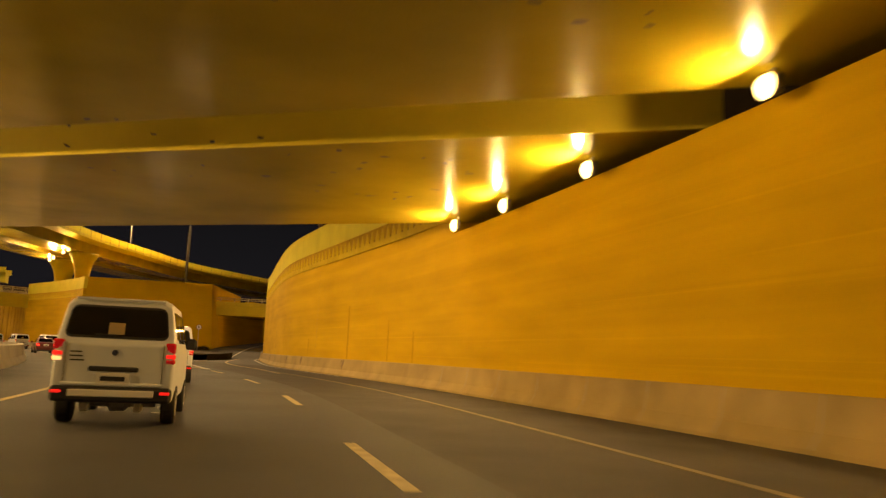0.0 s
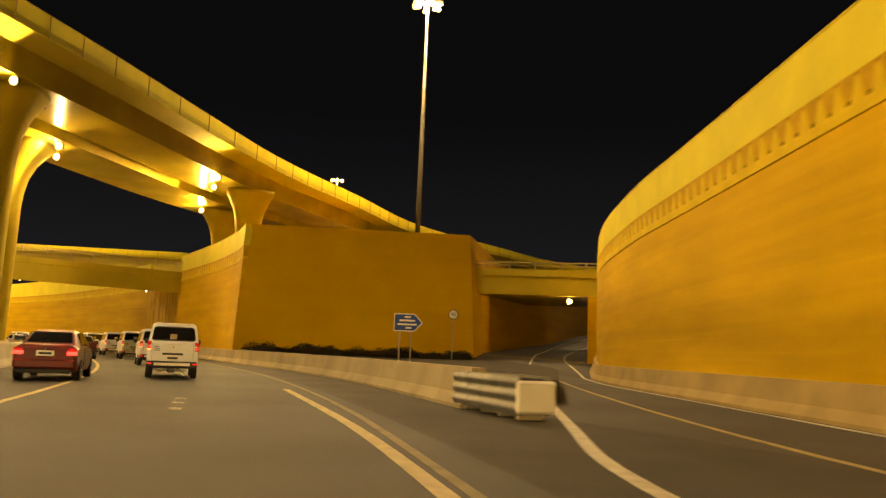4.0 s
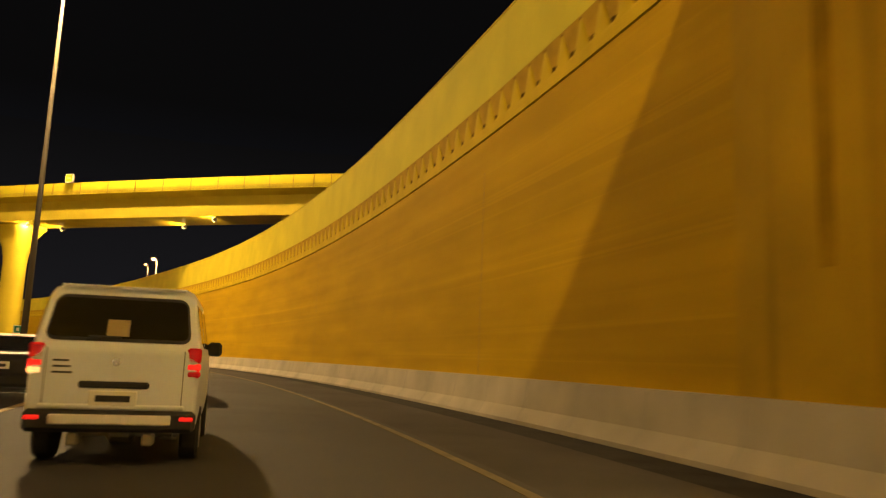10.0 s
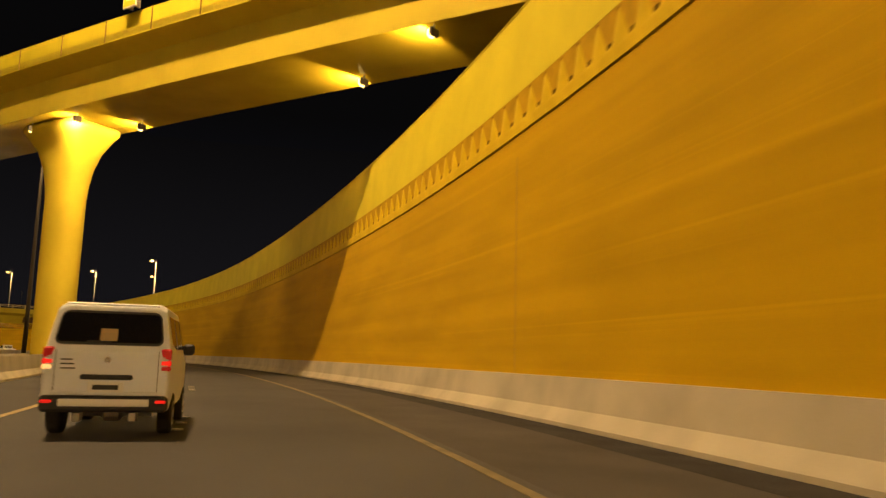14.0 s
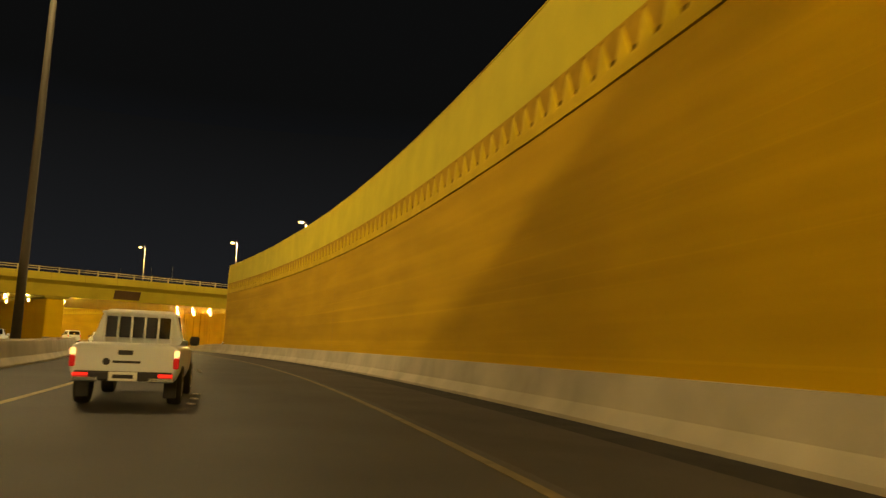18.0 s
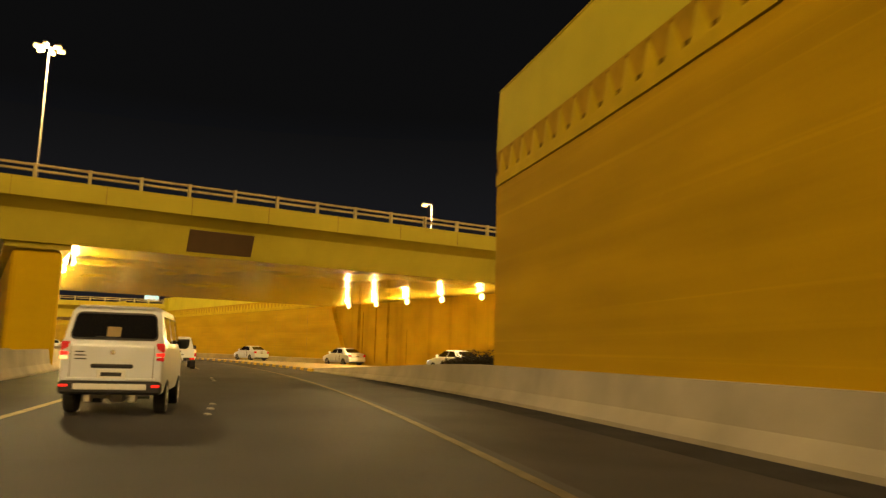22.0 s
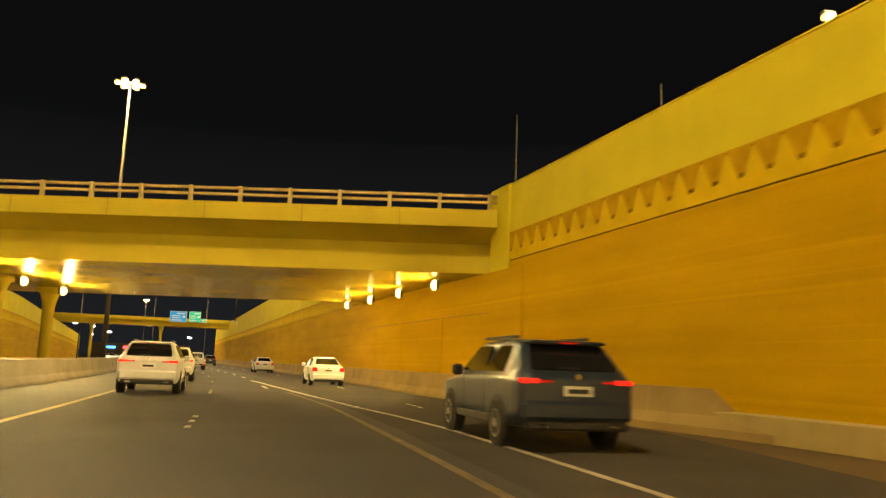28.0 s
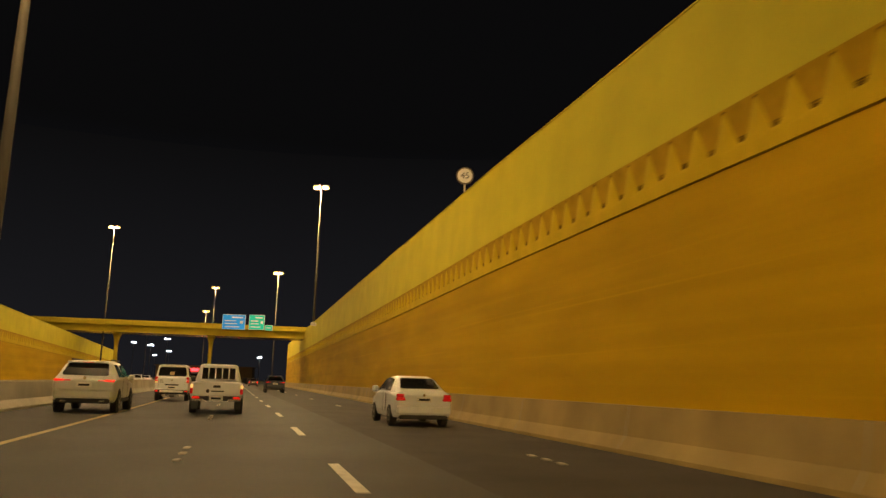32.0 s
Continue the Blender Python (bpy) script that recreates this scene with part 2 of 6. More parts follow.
    if emit:
        b.inputs["Emission Color"].default_value, b.inputs["Emission Strength"].default_value = (*colour, 1), emit
    return m


def lamp_glass(name, colour, strength):
    return material(name, colour, 0.3, vary=0.05, bump=0, emit=strength)


M_WALL = material("ochre_wall_render", (0.53, 0.34, 0.004), 0.9, vary=0.17, scale=0.9, bump=0.25, grain=45, streak=0.06, band=0.22, lines=0.34, spec=0.12, stretch=0.22)
M_BLOCK = material("smooth_ochre_render", (0.53, 0.345, 0.004), 0.9, vary=0.15, scale=0.22, bump=0.15, grain=45, streak=0.08, band=0.08, spec=0.15)
M_BJOINT = material("barrier_joint_filler", (0.33, 0.32, 0.30), 0.9, vary=0.3, scale=2, bump=0.1)
M_DAMP = material("damp_streaked_render", (0.52, 0.355, 0.010), 0.8, vary=0.3, scale=0.35, bump=0.12, grain=45, streak=0.4, spec=0.2)
M_RUNS = material("rain_streaked_render", (0.51, 0.335, 0.006), 0.85, vary=0.34, scale=0.45, bump=0.12, grain=45, streak=1.0, spec=0.15)
M_JOINT = material("wall_joint_filler", (0.30, 0.20, 0.03), 0.9, vary=0.3, scale=2, bump=0.1)
M_PANEL = material("cream_parapet_concrete", (0.63, 0.555, 0.03), 0.85, vary=0.12, scale=0.6, bump=0.12, grain=40, streak=0.12, spec=0.15)
M_FRIEZE = material("frieze_recess_brown", (0.47, 0.30, 0.007), 0.9, vary=0.25, scale=2.0, bump=0.12, grain=40, streak=0.15, spec=0.15)
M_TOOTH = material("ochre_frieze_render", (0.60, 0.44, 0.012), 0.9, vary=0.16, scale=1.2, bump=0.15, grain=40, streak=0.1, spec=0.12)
M_FRIEZEDARK = material("dark_frieze_trim", (0.23, 0.15, 0.012), 0.95, vary=0.45, scale=5.0, bump=0.2, grain=30, spec=0.1)
M_BARRIER = material("pale_barrier_concrete", (0.44, 0.405, 0.325), 0.8, vary=0.28, scale=0.6, bump=0.12, grain=60, streak=0.15)
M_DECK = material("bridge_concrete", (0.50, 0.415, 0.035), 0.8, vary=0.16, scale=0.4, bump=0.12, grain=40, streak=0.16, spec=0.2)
# soffit tone lowered below M_DECK to keep the undersides dim
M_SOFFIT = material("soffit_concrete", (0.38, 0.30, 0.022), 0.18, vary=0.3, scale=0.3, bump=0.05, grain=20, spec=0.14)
M_ASPHALT = material("worn_asphalt", (0.053, 0.052, 0.058), 0.72, vary=0.4, scale=0.25, bump=0.3, grain=120, spec=0.3)
M_SHOULDER = material("paler_shoulder_asphalt", (0.066, 0.062, 0.062), 0.85, vary=0.3, scale=0.5, bump=0.3, grain=120, spec=0.2)
M_GUTTER = material("dark_gutter_band", (0.030, 0.029, 0.032), 0.9, vary=0.5, scale=1.2, bump=0.3, grain=60, spec=0.2)
M_YELLOW = material("worn_yellow_line", (0.36, 0.28, 0.13), 0.65, vary=0.45, scale=4, bump=0.1)
M_FADED = material("faded_edge_line", (0.165, 0.13, 0.07), 0.75, vary=0.5, scale=2.5, bump=0.1)
M_WHITE = material("worn_white_line", (0.50, 0.47, 0.42), 0.6, vary=0.4, scale=4, bump=0.1)
M_SOIL = material("dark_planting_soil", (0.018, 0.013, 0.008), 0.95, vary=0.5, scale=2, bump=0.8, grain=12)
M_GROUND = material("dry_sandy_ground", (0.13, 0.09, 0.045), 0.95, vary=0.3, scale=0.2, bump=0.4, grain=8)
M_PAVE = material("pale_paving", (0.42, 0.32, 0.15), 0.85, vary=0.2, scale=0.8, bump=0.2)
M_SAND = material("blown_sand", (0.36, 0.27, 0.14), 0.95, vary=0.45, scale=0.9, bump=0.5, grain=18, spec=0.1)
M_STEEL = material("galvanised_steel", (0.45, 0.42, 0.36), 0.5, 0.6, vary=0.15, bump=0.05)
M_POLE = material("painted_steel_pole", (0.036, 0.03, 0.02), 0.7, 0.0, vary=0.15, bump=0.05)
M_RAIL = material("cream_painted_rail", (0.44, 0.36, 0.14), 0.6, vary=0.12, bump=0.05)
M_STAIN = material("brown_rust_stain", (0.36, 0.225, 0.006), 0.95, vary=0.35, scale=1.5, bump=0.1, grain=30, spec=0.08)
M_SMUDGE = material("soffit_smudge", (0.06, 0.045, 0.012), 0.8, vary=0.4, scale=5, bump=0.05)
M_LAMP = lamp_glass("sodium_lamp_glass", (1.0, 0.66, 0.2), 9.0)
M_MASTLAMP = lamp_glass("mast_lamp_glass", (1.0, 0.60, 0.17), 3.2)
M_RUBBER = material("black_rubber", (0.02, 0.02, 0.02), 0.85, vary=0.2, bump=0.1)
M_HOUSING = material("lamp_housing", (0.12, 0.10, 0.08), 0.5, 0.5, vary=0.1, bump=0.05)
M_BOARD = material("dark_brown_board", (0.085, 0.048, 0.014), 0.6, vary=0.15, bump=0.05)
M_BLUE = material("blue_sign_sheeting", (0.01, 0.06, 0.38), 0.4, vary=0.05, bump=0)
M_GREEN = material("green_sign_sheeting", (0.0, 0.20, 0.13), 0.4, vary=0.05, bump=0)
M_SIGNWHITE = material("white_sign_sheeting", (0.8, 0.8, 0.78), 0.4, vary=0.05, bump=0)
M_SIGNBLACK = material("black_sign_lettering", (0.02, 0.02, 0.02), 0.5, vary=0.05, bump=0)
M_DAMPB = material("damp_brown_patch", (0.17, 0.12, 0.06), 0.9, vary=0.5, scale=3, bump=0.1)
M_RIB = material("dull_ribbed_steel", (0.20, 0.20, 0.20), 0.55, 0.4, vary=0.3, scale=3, bump=0.08)
# for barriers beyond the headlights: orange lamplight and dimness are painted into the colour
M_ORANGEBAR = material("orange_light_concrete", (0.32, 0.235, 0.085), 0.85, vary=0.34, scale=0.6, bump=0.12, grain=60, streak=0.12)
# darker twin of M_BARRIER; the weaker light along this stretch is in the colour
M_DIMBAR = material("dusty_dim_concrete", (0.35, 0.295, 0.19), 0.85, vary=0.32, scale=0.6, bump=0.12, grain=60, streak=0.12)
M_PLINTH = material("dusty_plinth_concrete", (0.42, 0.34, 0.13), 0.85, vary=0.3, scale=0.6, bump=0.12, grain=60, streak=0.15)
M_LEAF = material("dusty_leaf", (0.026, 0.020, 0.008), 0.85, vary=0.45, scale=4, bump=0.2)
M_BARK = material("palm_trunk_bark", (0.12, 0.08, 0.045), 0.9, vary=0.4, scale=3, bump=0.6, grain=10)

# ---- ground and road ----
bm = bmesh.new()
box(bm, -2500, 2500, -2500, 2500, -0.6, -0.12)
setting("ground", bm, M_GROUND, "dry sandy ground in the dark around the road", "ground")

# emissive ring around the scene: sky glow near the horizon painted as a gradient
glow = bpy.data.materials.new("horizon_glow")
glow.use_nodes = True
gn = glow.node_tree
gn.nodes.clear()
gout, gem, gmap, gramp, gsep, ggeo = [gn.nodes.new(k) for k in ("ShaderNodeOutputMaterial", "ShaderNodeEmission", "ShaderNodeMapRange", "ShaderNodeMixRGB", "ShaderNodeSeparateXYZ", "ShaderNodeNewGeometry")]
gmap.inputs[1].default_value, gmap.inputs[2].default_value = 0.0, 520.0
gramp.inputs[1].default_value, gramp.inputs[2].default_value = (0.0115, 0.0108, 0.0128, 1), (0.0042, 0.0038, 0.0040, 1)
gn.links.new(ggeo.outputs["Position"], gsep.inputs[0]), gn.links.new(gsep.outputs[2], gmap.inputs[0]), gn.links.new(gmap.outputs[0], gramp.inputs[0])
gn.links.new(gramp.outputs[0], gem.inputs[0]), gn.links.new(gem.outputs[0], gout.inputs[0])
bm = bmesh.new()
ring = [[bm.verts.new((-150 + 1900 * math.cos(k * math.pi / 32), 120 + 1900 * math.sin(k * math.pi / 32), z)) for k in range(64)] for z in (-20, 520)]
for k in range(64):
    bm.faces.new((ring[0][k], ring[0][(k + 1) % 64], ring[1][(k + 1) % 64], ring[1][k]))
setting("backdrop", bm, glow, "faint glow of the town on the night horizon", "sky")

MAIN = stations(-4, 62, 0.25)
setting("road", sweep([at(u, 0).xy for u in MAIN], [(-7.4, -0.1), (-7.4, 0.0), (2.75, 0.0), (2.75, -0.1)]), M_ASPHALT,
        "dark worn asphalt carriageway with yellow and white lines", "road")
SHOULDER = [(-4, 9.4), (2, 9.4), (4, 9.6), (5, 6.2), (22, 6.6), (24, 6.0), (27.5, 5.2), (29, 8.4), (31, 7.8), (34, 7.7), (36, 8.3), (46, 10.6), (62, 12)]
us = stations(-4, 62, 0.25)
bm = bmesh.new()
rows = []
for u in us:
    o = float(np.interp(u, [r[0] for r in SHOULDER], [r[1] for r in SHOULDER]))
    rows.append([bm.verts.new(at(u, x, z)) for x, z in ((2.75, -0.1), (2.75, 0.0), (o, 0.0), (o, -0.1))])
for r, s in zip(rows, rows[1:]):
    for j in range(3):
        bm.faces.new((r[j], r[j + 1], s[j + 1], s[j]))
setting("road_shoulder", bm, M_SHOULDER, "paler dusty shoulder lane of asphalt along the wall", "road")
bm = bmesh.new()
box(bm, -7, 45, 38, 135, -0.1, -0.012)
setting("side_road", bm, M_ASPHALT, "asphalt slip road that bends away beneath a bridge", "road")


def painted(name, u0, u1, off, width=0.15, mat=None, label=""):
    bm = sweep(line_at(u0, u1, off), [(-width / 2, 0.002), (-width / 2, 0.008), (width / 2, 0.008), (width / 2, 0.002)])
    return setting(name, bm, mat or M_YELLOW, label or "worn yellow edge line on the asphalt", "road marking")


painted("edge_line_left", -4, 60, -4.1)
painted("edge_line_right", 4.2, 30.2, [(4.2, 1.9), (5, 2.3), (7, 2.55), (24, 2.5), (27, 2.5), (29.5, 2.3), (30.2, 1.8)], 0.14, M_FADED, "faded dusty edge line on the asphalt")
painted("merge_line", 27.6, 29.5, [(27.6, 4.35), (29.0, 3.84), (29.3, 3.44), (29.5, 3.05)], 0.12, M_WHITE, "worn pale line where the slip lane merges")
painted("edge_line_slip", -4, 3.2, 5.6, mat=M_FADED)
for u in stations(-3.28, 60.47, 0.75):
    if not 3.0 < u < 30.3:
        painted("lane_dash", u, u + 0.25, 1.82 if u < 4 else 1.25, 0.16, M_WHITE if u > 30 else M_YELLOW, "worn dashed lane line on the asphalt")


def stud_mesh():
    bm = bmesh.new()
    box(bm, -0.11, 0.11, -0.055, 0.055, 0, 0.025)
    bevel_all(bm, 0.012)
    return finish(bm, "road_stud", M_WHITE)


STUD = stud_mesh()
for u in stations(-2, 40, 1.0):
    for k in range(3):
        ob = new("road_stud", STUD)
        ob.location = at(u + k * 0.09, -1.0, 0.0)
        tagged(ob, "small pale raised road stud on the asphalt", "road stud", "road studs between the lanes")

BLOCK = finish(bevel_all(box(bmesh.new(), -0.17, 0.17, -0.065, 0.065, 0, 0.03), 0.012), "marker_block", M_SIGNWHITE)
run = densify(line_at(29.5, 31.3, [(29.5, 3.0), (30.0, 2.35), (30.6, 1.75), (31.3, 1.3)], 0.1), 0.05)
for a, b in list(zip(run, run[1:]))[::14]:
    ob = new("marker_block", BLOCK)
    ob.location, ob.rotation_euler[2] = (a.x, a.y, 0), math.atan2((b - a).y, (b - a).x)
    tagged(ob, "flat white raised marker block on the asphalt", "road stud", "marker blocks along the merge")
for u in stations(26.1, 41.0, 1.15):
    for k in range(3):
        ob = new("marker_block", STUD)
        t = along(u + k * 0.055)
        ob.location, ob.rotation_euler[2] = at(u + k * 0.055, 4.95 if u > 29 else 7.6, 0.0), math.atan2(t.y, t.x)
        ob.name = "road_stud"
        tagged(ob, "small pale raised road stud on the asphalt", "road stud", "road studs in the slip lane")

# ---- retaining walls with their frieze ----
JERSEY = [(0.0, -0.1), (0.0, 0.08), (0.17, 0.33), (0.27, 0.92), (0.60, 0.92), (0.60, -0.1)]


def barrier(name, pts, label, side=1, end=None, mat=None):
    prof = [(o * side, z) for o, z in JERSEY]
    if end:
        low = lambda f: 1.0 if f < end else 1.0 - 0.85 * (f - end) / (1 - end)
        prof = lambda f: [(o * side, z * low(f) if z > 0 else z) for o, z in JERSEY]
    ob = setting(name, sweep(pts, prof), mat or M_BARRIER, label, "barrier")
    D = densify(pts, 12.0)
    for a, b in list(zip(D, D[1:]))[1:24]:
        if not end or (b - Vector(pts[-1])).length > 16:
            t = (b - a).normalized()
            shape = [(o * side - 0.003 * side, z) for o, z in JERSEY[1:4]] + [(0.45 * side, 0.923), (0.45 * side, 0.1)]
            part("barrier_joint", sweep([a, a + t * 0.018], shape), M_BJOINT, ob)
    return ob


def plain_wall(name, pts, z, label, thick=1.2, mat=None):
    return setting(name, sweep(pts, [(0, -0.1), (0, z), (thick, z), (thick, -0.1)]), mat or M_WALL, label, "wall")


def tooth_mesh():
    """One light tooth of the frieze between two hanging drops, its edges sunk in a soft hollow, with the dark steps at
    the foot of the drop beside it.
    """
    edge = lambda w, lift: [(x, 0.29 + lift + 0.63 * (0.5 + 0.5 * math.cos(math.pi * min(1.0, abs(x) / (0.82 * w)) ** 0.95))) for x in (-0.42 + 0.84 * k / 22 for k in range(23))]
    rings = [(0.030, edge(0.37, -0.03)), (0.022, edge(0.40, -0.01)), (0.006, edge(0.44, 0.01)), (-0.02, edge(0.47, 0.02))]
    bm = bmesh.new()
    rows = [[bm.verts.new((x, y, z)) for x, z in pr] for y, pr in rings]
    feet = [bm.verts.new((x, 0.03, 0.20)) for x in (-0.42, 0.42)]
    bm.faces.new([feet[0]] + rows[0] + [feet[1]])
    for r, q in zip(rows, rows[1:]):
        for k in range(22):
            bm.faces.new((r[k], r[k + 1], q[k + 1], q[k]))
    for f in bm.faces:
        f.smooth = True
    n = len(bm.faces)
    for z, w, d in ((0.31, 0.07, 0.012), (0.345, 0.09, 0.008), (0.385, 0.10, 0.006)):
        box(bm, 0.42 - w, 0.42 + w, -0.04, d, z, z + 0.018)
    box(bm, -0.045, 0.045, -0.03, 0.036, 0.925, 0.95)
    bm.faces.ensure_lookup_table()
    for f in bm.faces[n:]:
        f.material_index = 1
    return finish(bm, "arch_tooth", [M_TOOTH, M_FRIEZEDARK])


TOOTH = tooth_mesh()


def arch_wall(name, pts, zf, rise=3.1, thick=1.2, batter=((0, 0.0), (1, 0.0)), label="", base=-0.1, single=300):
    """A retaining wall: face along pts, a dark joint under a cornice at zf, a band of lancets, a plain parapet above.
    zf, rise and batter: rows of (fraction, value)."""
    rows = lambda r: (lambda f: float(np.interp(f, [q[0] for q in r], [q[1] for q in r])))
    height, lean = rows(zf), rows(batter)
    over = rows(rise) if isinstance(rise, list) else (lambda f: rise)
    wall = setting(name, sweep(pts, lambda f: [(0, base), (lean(f) * 0.98, height(f) - 0.05), (thick, height(f) - 0.05), (thick, base)]),
                   M_WALL, label, "wall")
    band = lambda o, a, b: sweep(pts, lambda f: [(lean(f) + o, height(f) + a), (lean(f) + o, height(f) + b), (thick, height(f) + b), (thick, height(f) + a)])
    part("joint", band(0.035, -0.05, -0.02), M_FRIEZEDARK, wall)
    part("ledge", band(-0.03, -0.02, 0.2), M_TOOTH, wall)
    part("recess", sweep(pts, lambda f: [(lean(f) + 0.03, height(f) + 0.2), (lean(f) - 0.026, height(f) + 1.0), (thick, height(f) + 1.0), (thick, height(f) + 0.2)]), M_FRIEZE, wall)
    part("parapet", sweep(pts, lambda f: [(lean(f) - 0.03, height(f) + 1.0), (lean(f) + 0.04, height(f) + over(f)), (lean(f) + 0.40, height(f) + over(f)), (thick, height(f) + 1.0)]),
         M_PANEL, wall)
    lip = lambda a, b, c, d: sweep(pts, lambda f: [(lean(f) + a, height(f) + over(f) + c), (lean(f) + a, height(f) + over(f) + d), (lean(f) + b, height(f) + over(f) + d), (lean(f) + b, height(f) + over(f) + c)])
    part("coping_joint", lip(0.06, 0.36, 0.0, 0.012), M_JOINT, wall)
    part("coping", lip(0.02, 0.44, 0.012, 0.05), M_PANEL, wall)
    # the lancets: the nearer ones each on their own, the far rest joined
    P = [Vector(p) for p in pts]
    L = [0.0]
    for a, b in zip(P, P[1:]):
        L.append(L[-1] + (b - a).length)
    total, pitch = L[-1], 0.84
    n = int(total / pitch)
    verts, faces = [], []
    for k in range(n):
        s = (k + 0.5) * total / n
        i = max(min(int(np.searchsorted(L, s)) - 1, len(P) - 2), 0)
        p = P[i].lerp(P[i + 1], (s - L[i]) / max(1e-6, L[i + 1] - L[i]))
        t = (P[i + 1] - P[i]).normalized()
        f = (i + (s - L[i]) / max(1e-6, L[i + 1] - L[i])) / (len(P) - 1)
        e = lean(f)
        m = Matrix.Translation((p.x + t.y * e, p.y - t.x * e, height(f))) @ Matrix.Rotation(math.atan2(t.y, t.x), 4, "Z")
        if k < single:
            part("arch_tooth", TOOTH, None, wall).matrix_world = m
        else:
            at0 = len(verts)
            verts += [m @ v.co for v in TOOTH.vertices]
            faces += [[at0 + q for q in f.vertices] for f in TOOTH.polygons]
    if verts:
        me = bpy.data.meshes.new("arch_tooth")
        me.from_pydata(verts, [], faces)
        me.materials.append(M_TOOTH), me.materials.append(M_FRIEZEDARK)
        me.polygons.foreach_set("material_index", [f.material_index for f in TOOTH.polygons] * (len(verts) // len(TOOTH.vertices)))
        part("arch_tooth", me, None, wall)["kind"] = "stuff"
    return wall


WALL_A = [(9.6, -45), (9.3, -20), (9.1, 0), (8.6, 15), (7.3, 31), (5.7, 42), (4.1, 51.5), (2.9, 60), (2.4, 70), (2.1, 85), (2.0, 95), (2.75, 106), (4.9, 116), (11, 128), (24, 142), (40, 152)]
pa = smooth(WALL_A, 6)
cut = next(i for i, p in enumerate(pa) if p.y > 26.6)
plain_wall("wall_under_start", pa[:cut + 1], 6.06, "ochre retaining wall below the wide bridge, a dark slot above it")
arch_wall("wall_slip", pa[cut:], [(0, 6.72), (0.25, 6.9), (1, 6.95)], rise=2.6, single=170, label="tall ochre retaining wall with an arched frieze, bending away to the slip road")
foot = smooth([(x - 0.45, y) for x, y in WALL_A], 6)
low = next(i for i, p in enumerate(foot) if p.y > 103.5)
top = next(i for i, p in enumerate(foot) if p.y > 115.5)
barrier("barrier_slip", foot[:low + 1], "concrete barrier at the foot of the curved wall, toned to its orange light", mat=M_ORANGEBAR)


# ---- the slip road climbs through an underpass ----
def ramp_z(x, y):
    return max(0.004, 1.0 + 0.09 * (y - 117) - 0.03 * x)


LEFT = [(-7.5, 100), (-6.0, 112), (-4.3, 119.5), (-3.3, 121.6), (0.5, 130), (3.7, 137), (8.4, 151), (14, 164), (21, 175), (42, 196)]
bm = bmesh.new()
rows = []
for i in range(66):
    y = 101 + i * 1.4
    x0 = float(np.interp(y, [p[1] for p in LEFT], [p[0] for p in LEFT])) - 0.8
    rows.append([bm.verts.new((x, y, ramp_z(x, y))) for x in (x0 + 24 * k / 8 for k in range(9))])
for r, s in zip(rows, rows[1:]):
    for k in range(8):
        bm.faces.new((r[k], r[k + 1], s[k + 1], s[k]))
setting("ramp", bm, M_ASPHALT, "asphalt slip road climbing and bending through the underpass", "road")
setting("barrier_ramp", sweep(foot[low:top + 1], lambda f: [(o, z + ramp_z(2.5, foot[low].y + 12 * f)) for o, z in JERSEY]), M_ORANGEBAR, "concrete barrier rising with the slip road, toned to its orange light", "barrier")
turn_in = smooth(LEFT[2:], 5)
gap = next(i for i, p in enumerate(turn_in) if p.y > 129.5)
plain_wall("wall_underpass", turn_in[:gap + 1][::-1], 6.07, "ochre wall bending away under the short bridge")
plain_wall("wall_beyond", turn_in[gap:][::-1], 9.0, "dark ochre wall beyond the short bridge")
plain_wall("abutment", [(4.02, 117.4), (6.8, 124), (12.5, 131)], 6.07, "ochre bridge abutment beside the slip road", 0.8)


OFF_B = [(8.0, 6.0), (12, 6.0), (14, 6.1), (15, 6.2), (17.5, 6.1), (19, 6.35), (21, 6.5), (23.44, 6.6)]
ZF_B = [(0, 7.5), (0.08, 7.45), (0.2, 7.15), (0.27, 7.0), (0.48, 6.65), (0.62, 6.6), (0.78, 6.33), (1, 6.18)]
zfb = lambda u: float(np.interp((u - 7.8) / 15.5, [r[0] for r in ZF_B], [r[1] for r in ZF_B]))
arch_wall("wall_block_side", [Vector((-22.25, 112.5))] + line_at(8.1, 9.74, [(7.8, 5.2), (8.1, 5.55), (8.6, 5.85), (9.74, 6.0)], 0.2), [(0, 7.5), (1, 7.4)], rise=2.6,
          batter=((0, 0.3), (0.5, 0.15), (1, 0.0)), label="ochre side of the great block with its arched frieze, leaning inward")
for a, b, z in ((9.74, 9.9, 6.25), (9.9, 10.04, 6.62), (10.04, 10.74, 7.1)):
    plain_wall("wall_under_first", line_at(a, b, 6.0, 0.1), z, "damp-streaked ochre wall below the first bridge", mat=M_RUNS)
arch_wall("wall_curved", line_at(10.74, 23.44, OFF_B, 0.2), [(f, zfb(10.74 + 12.70 * f)) for f in (0, 0.1, 0.2, 0.3, 0.4, 0.5, 0.6, 0.7, 0.8, 0.9, 1.0)], rise=[(0, 2.9), (0.1, 3.1), (0.6, 3.25), (0.85, 3.0), (1, 2.85)],
          label="long curved ochre retaining wall with an arched frieze and plain parapet")
FOOT_OFF = [(5.1, 5.0), (6, 5.2), (7.4, 4.85), (7.85, 4.62), (8.3, 4.95), (9, 5.3), (10, 5.5), (12, 5.6), (14, 5.7), (15, 5.8), (17.5, 5.65), (19, 5.9), (21, 6.05), (23.3, 6.05), (24.0, 5.85), (24.5, 5.6), (25.1, 5.2)]
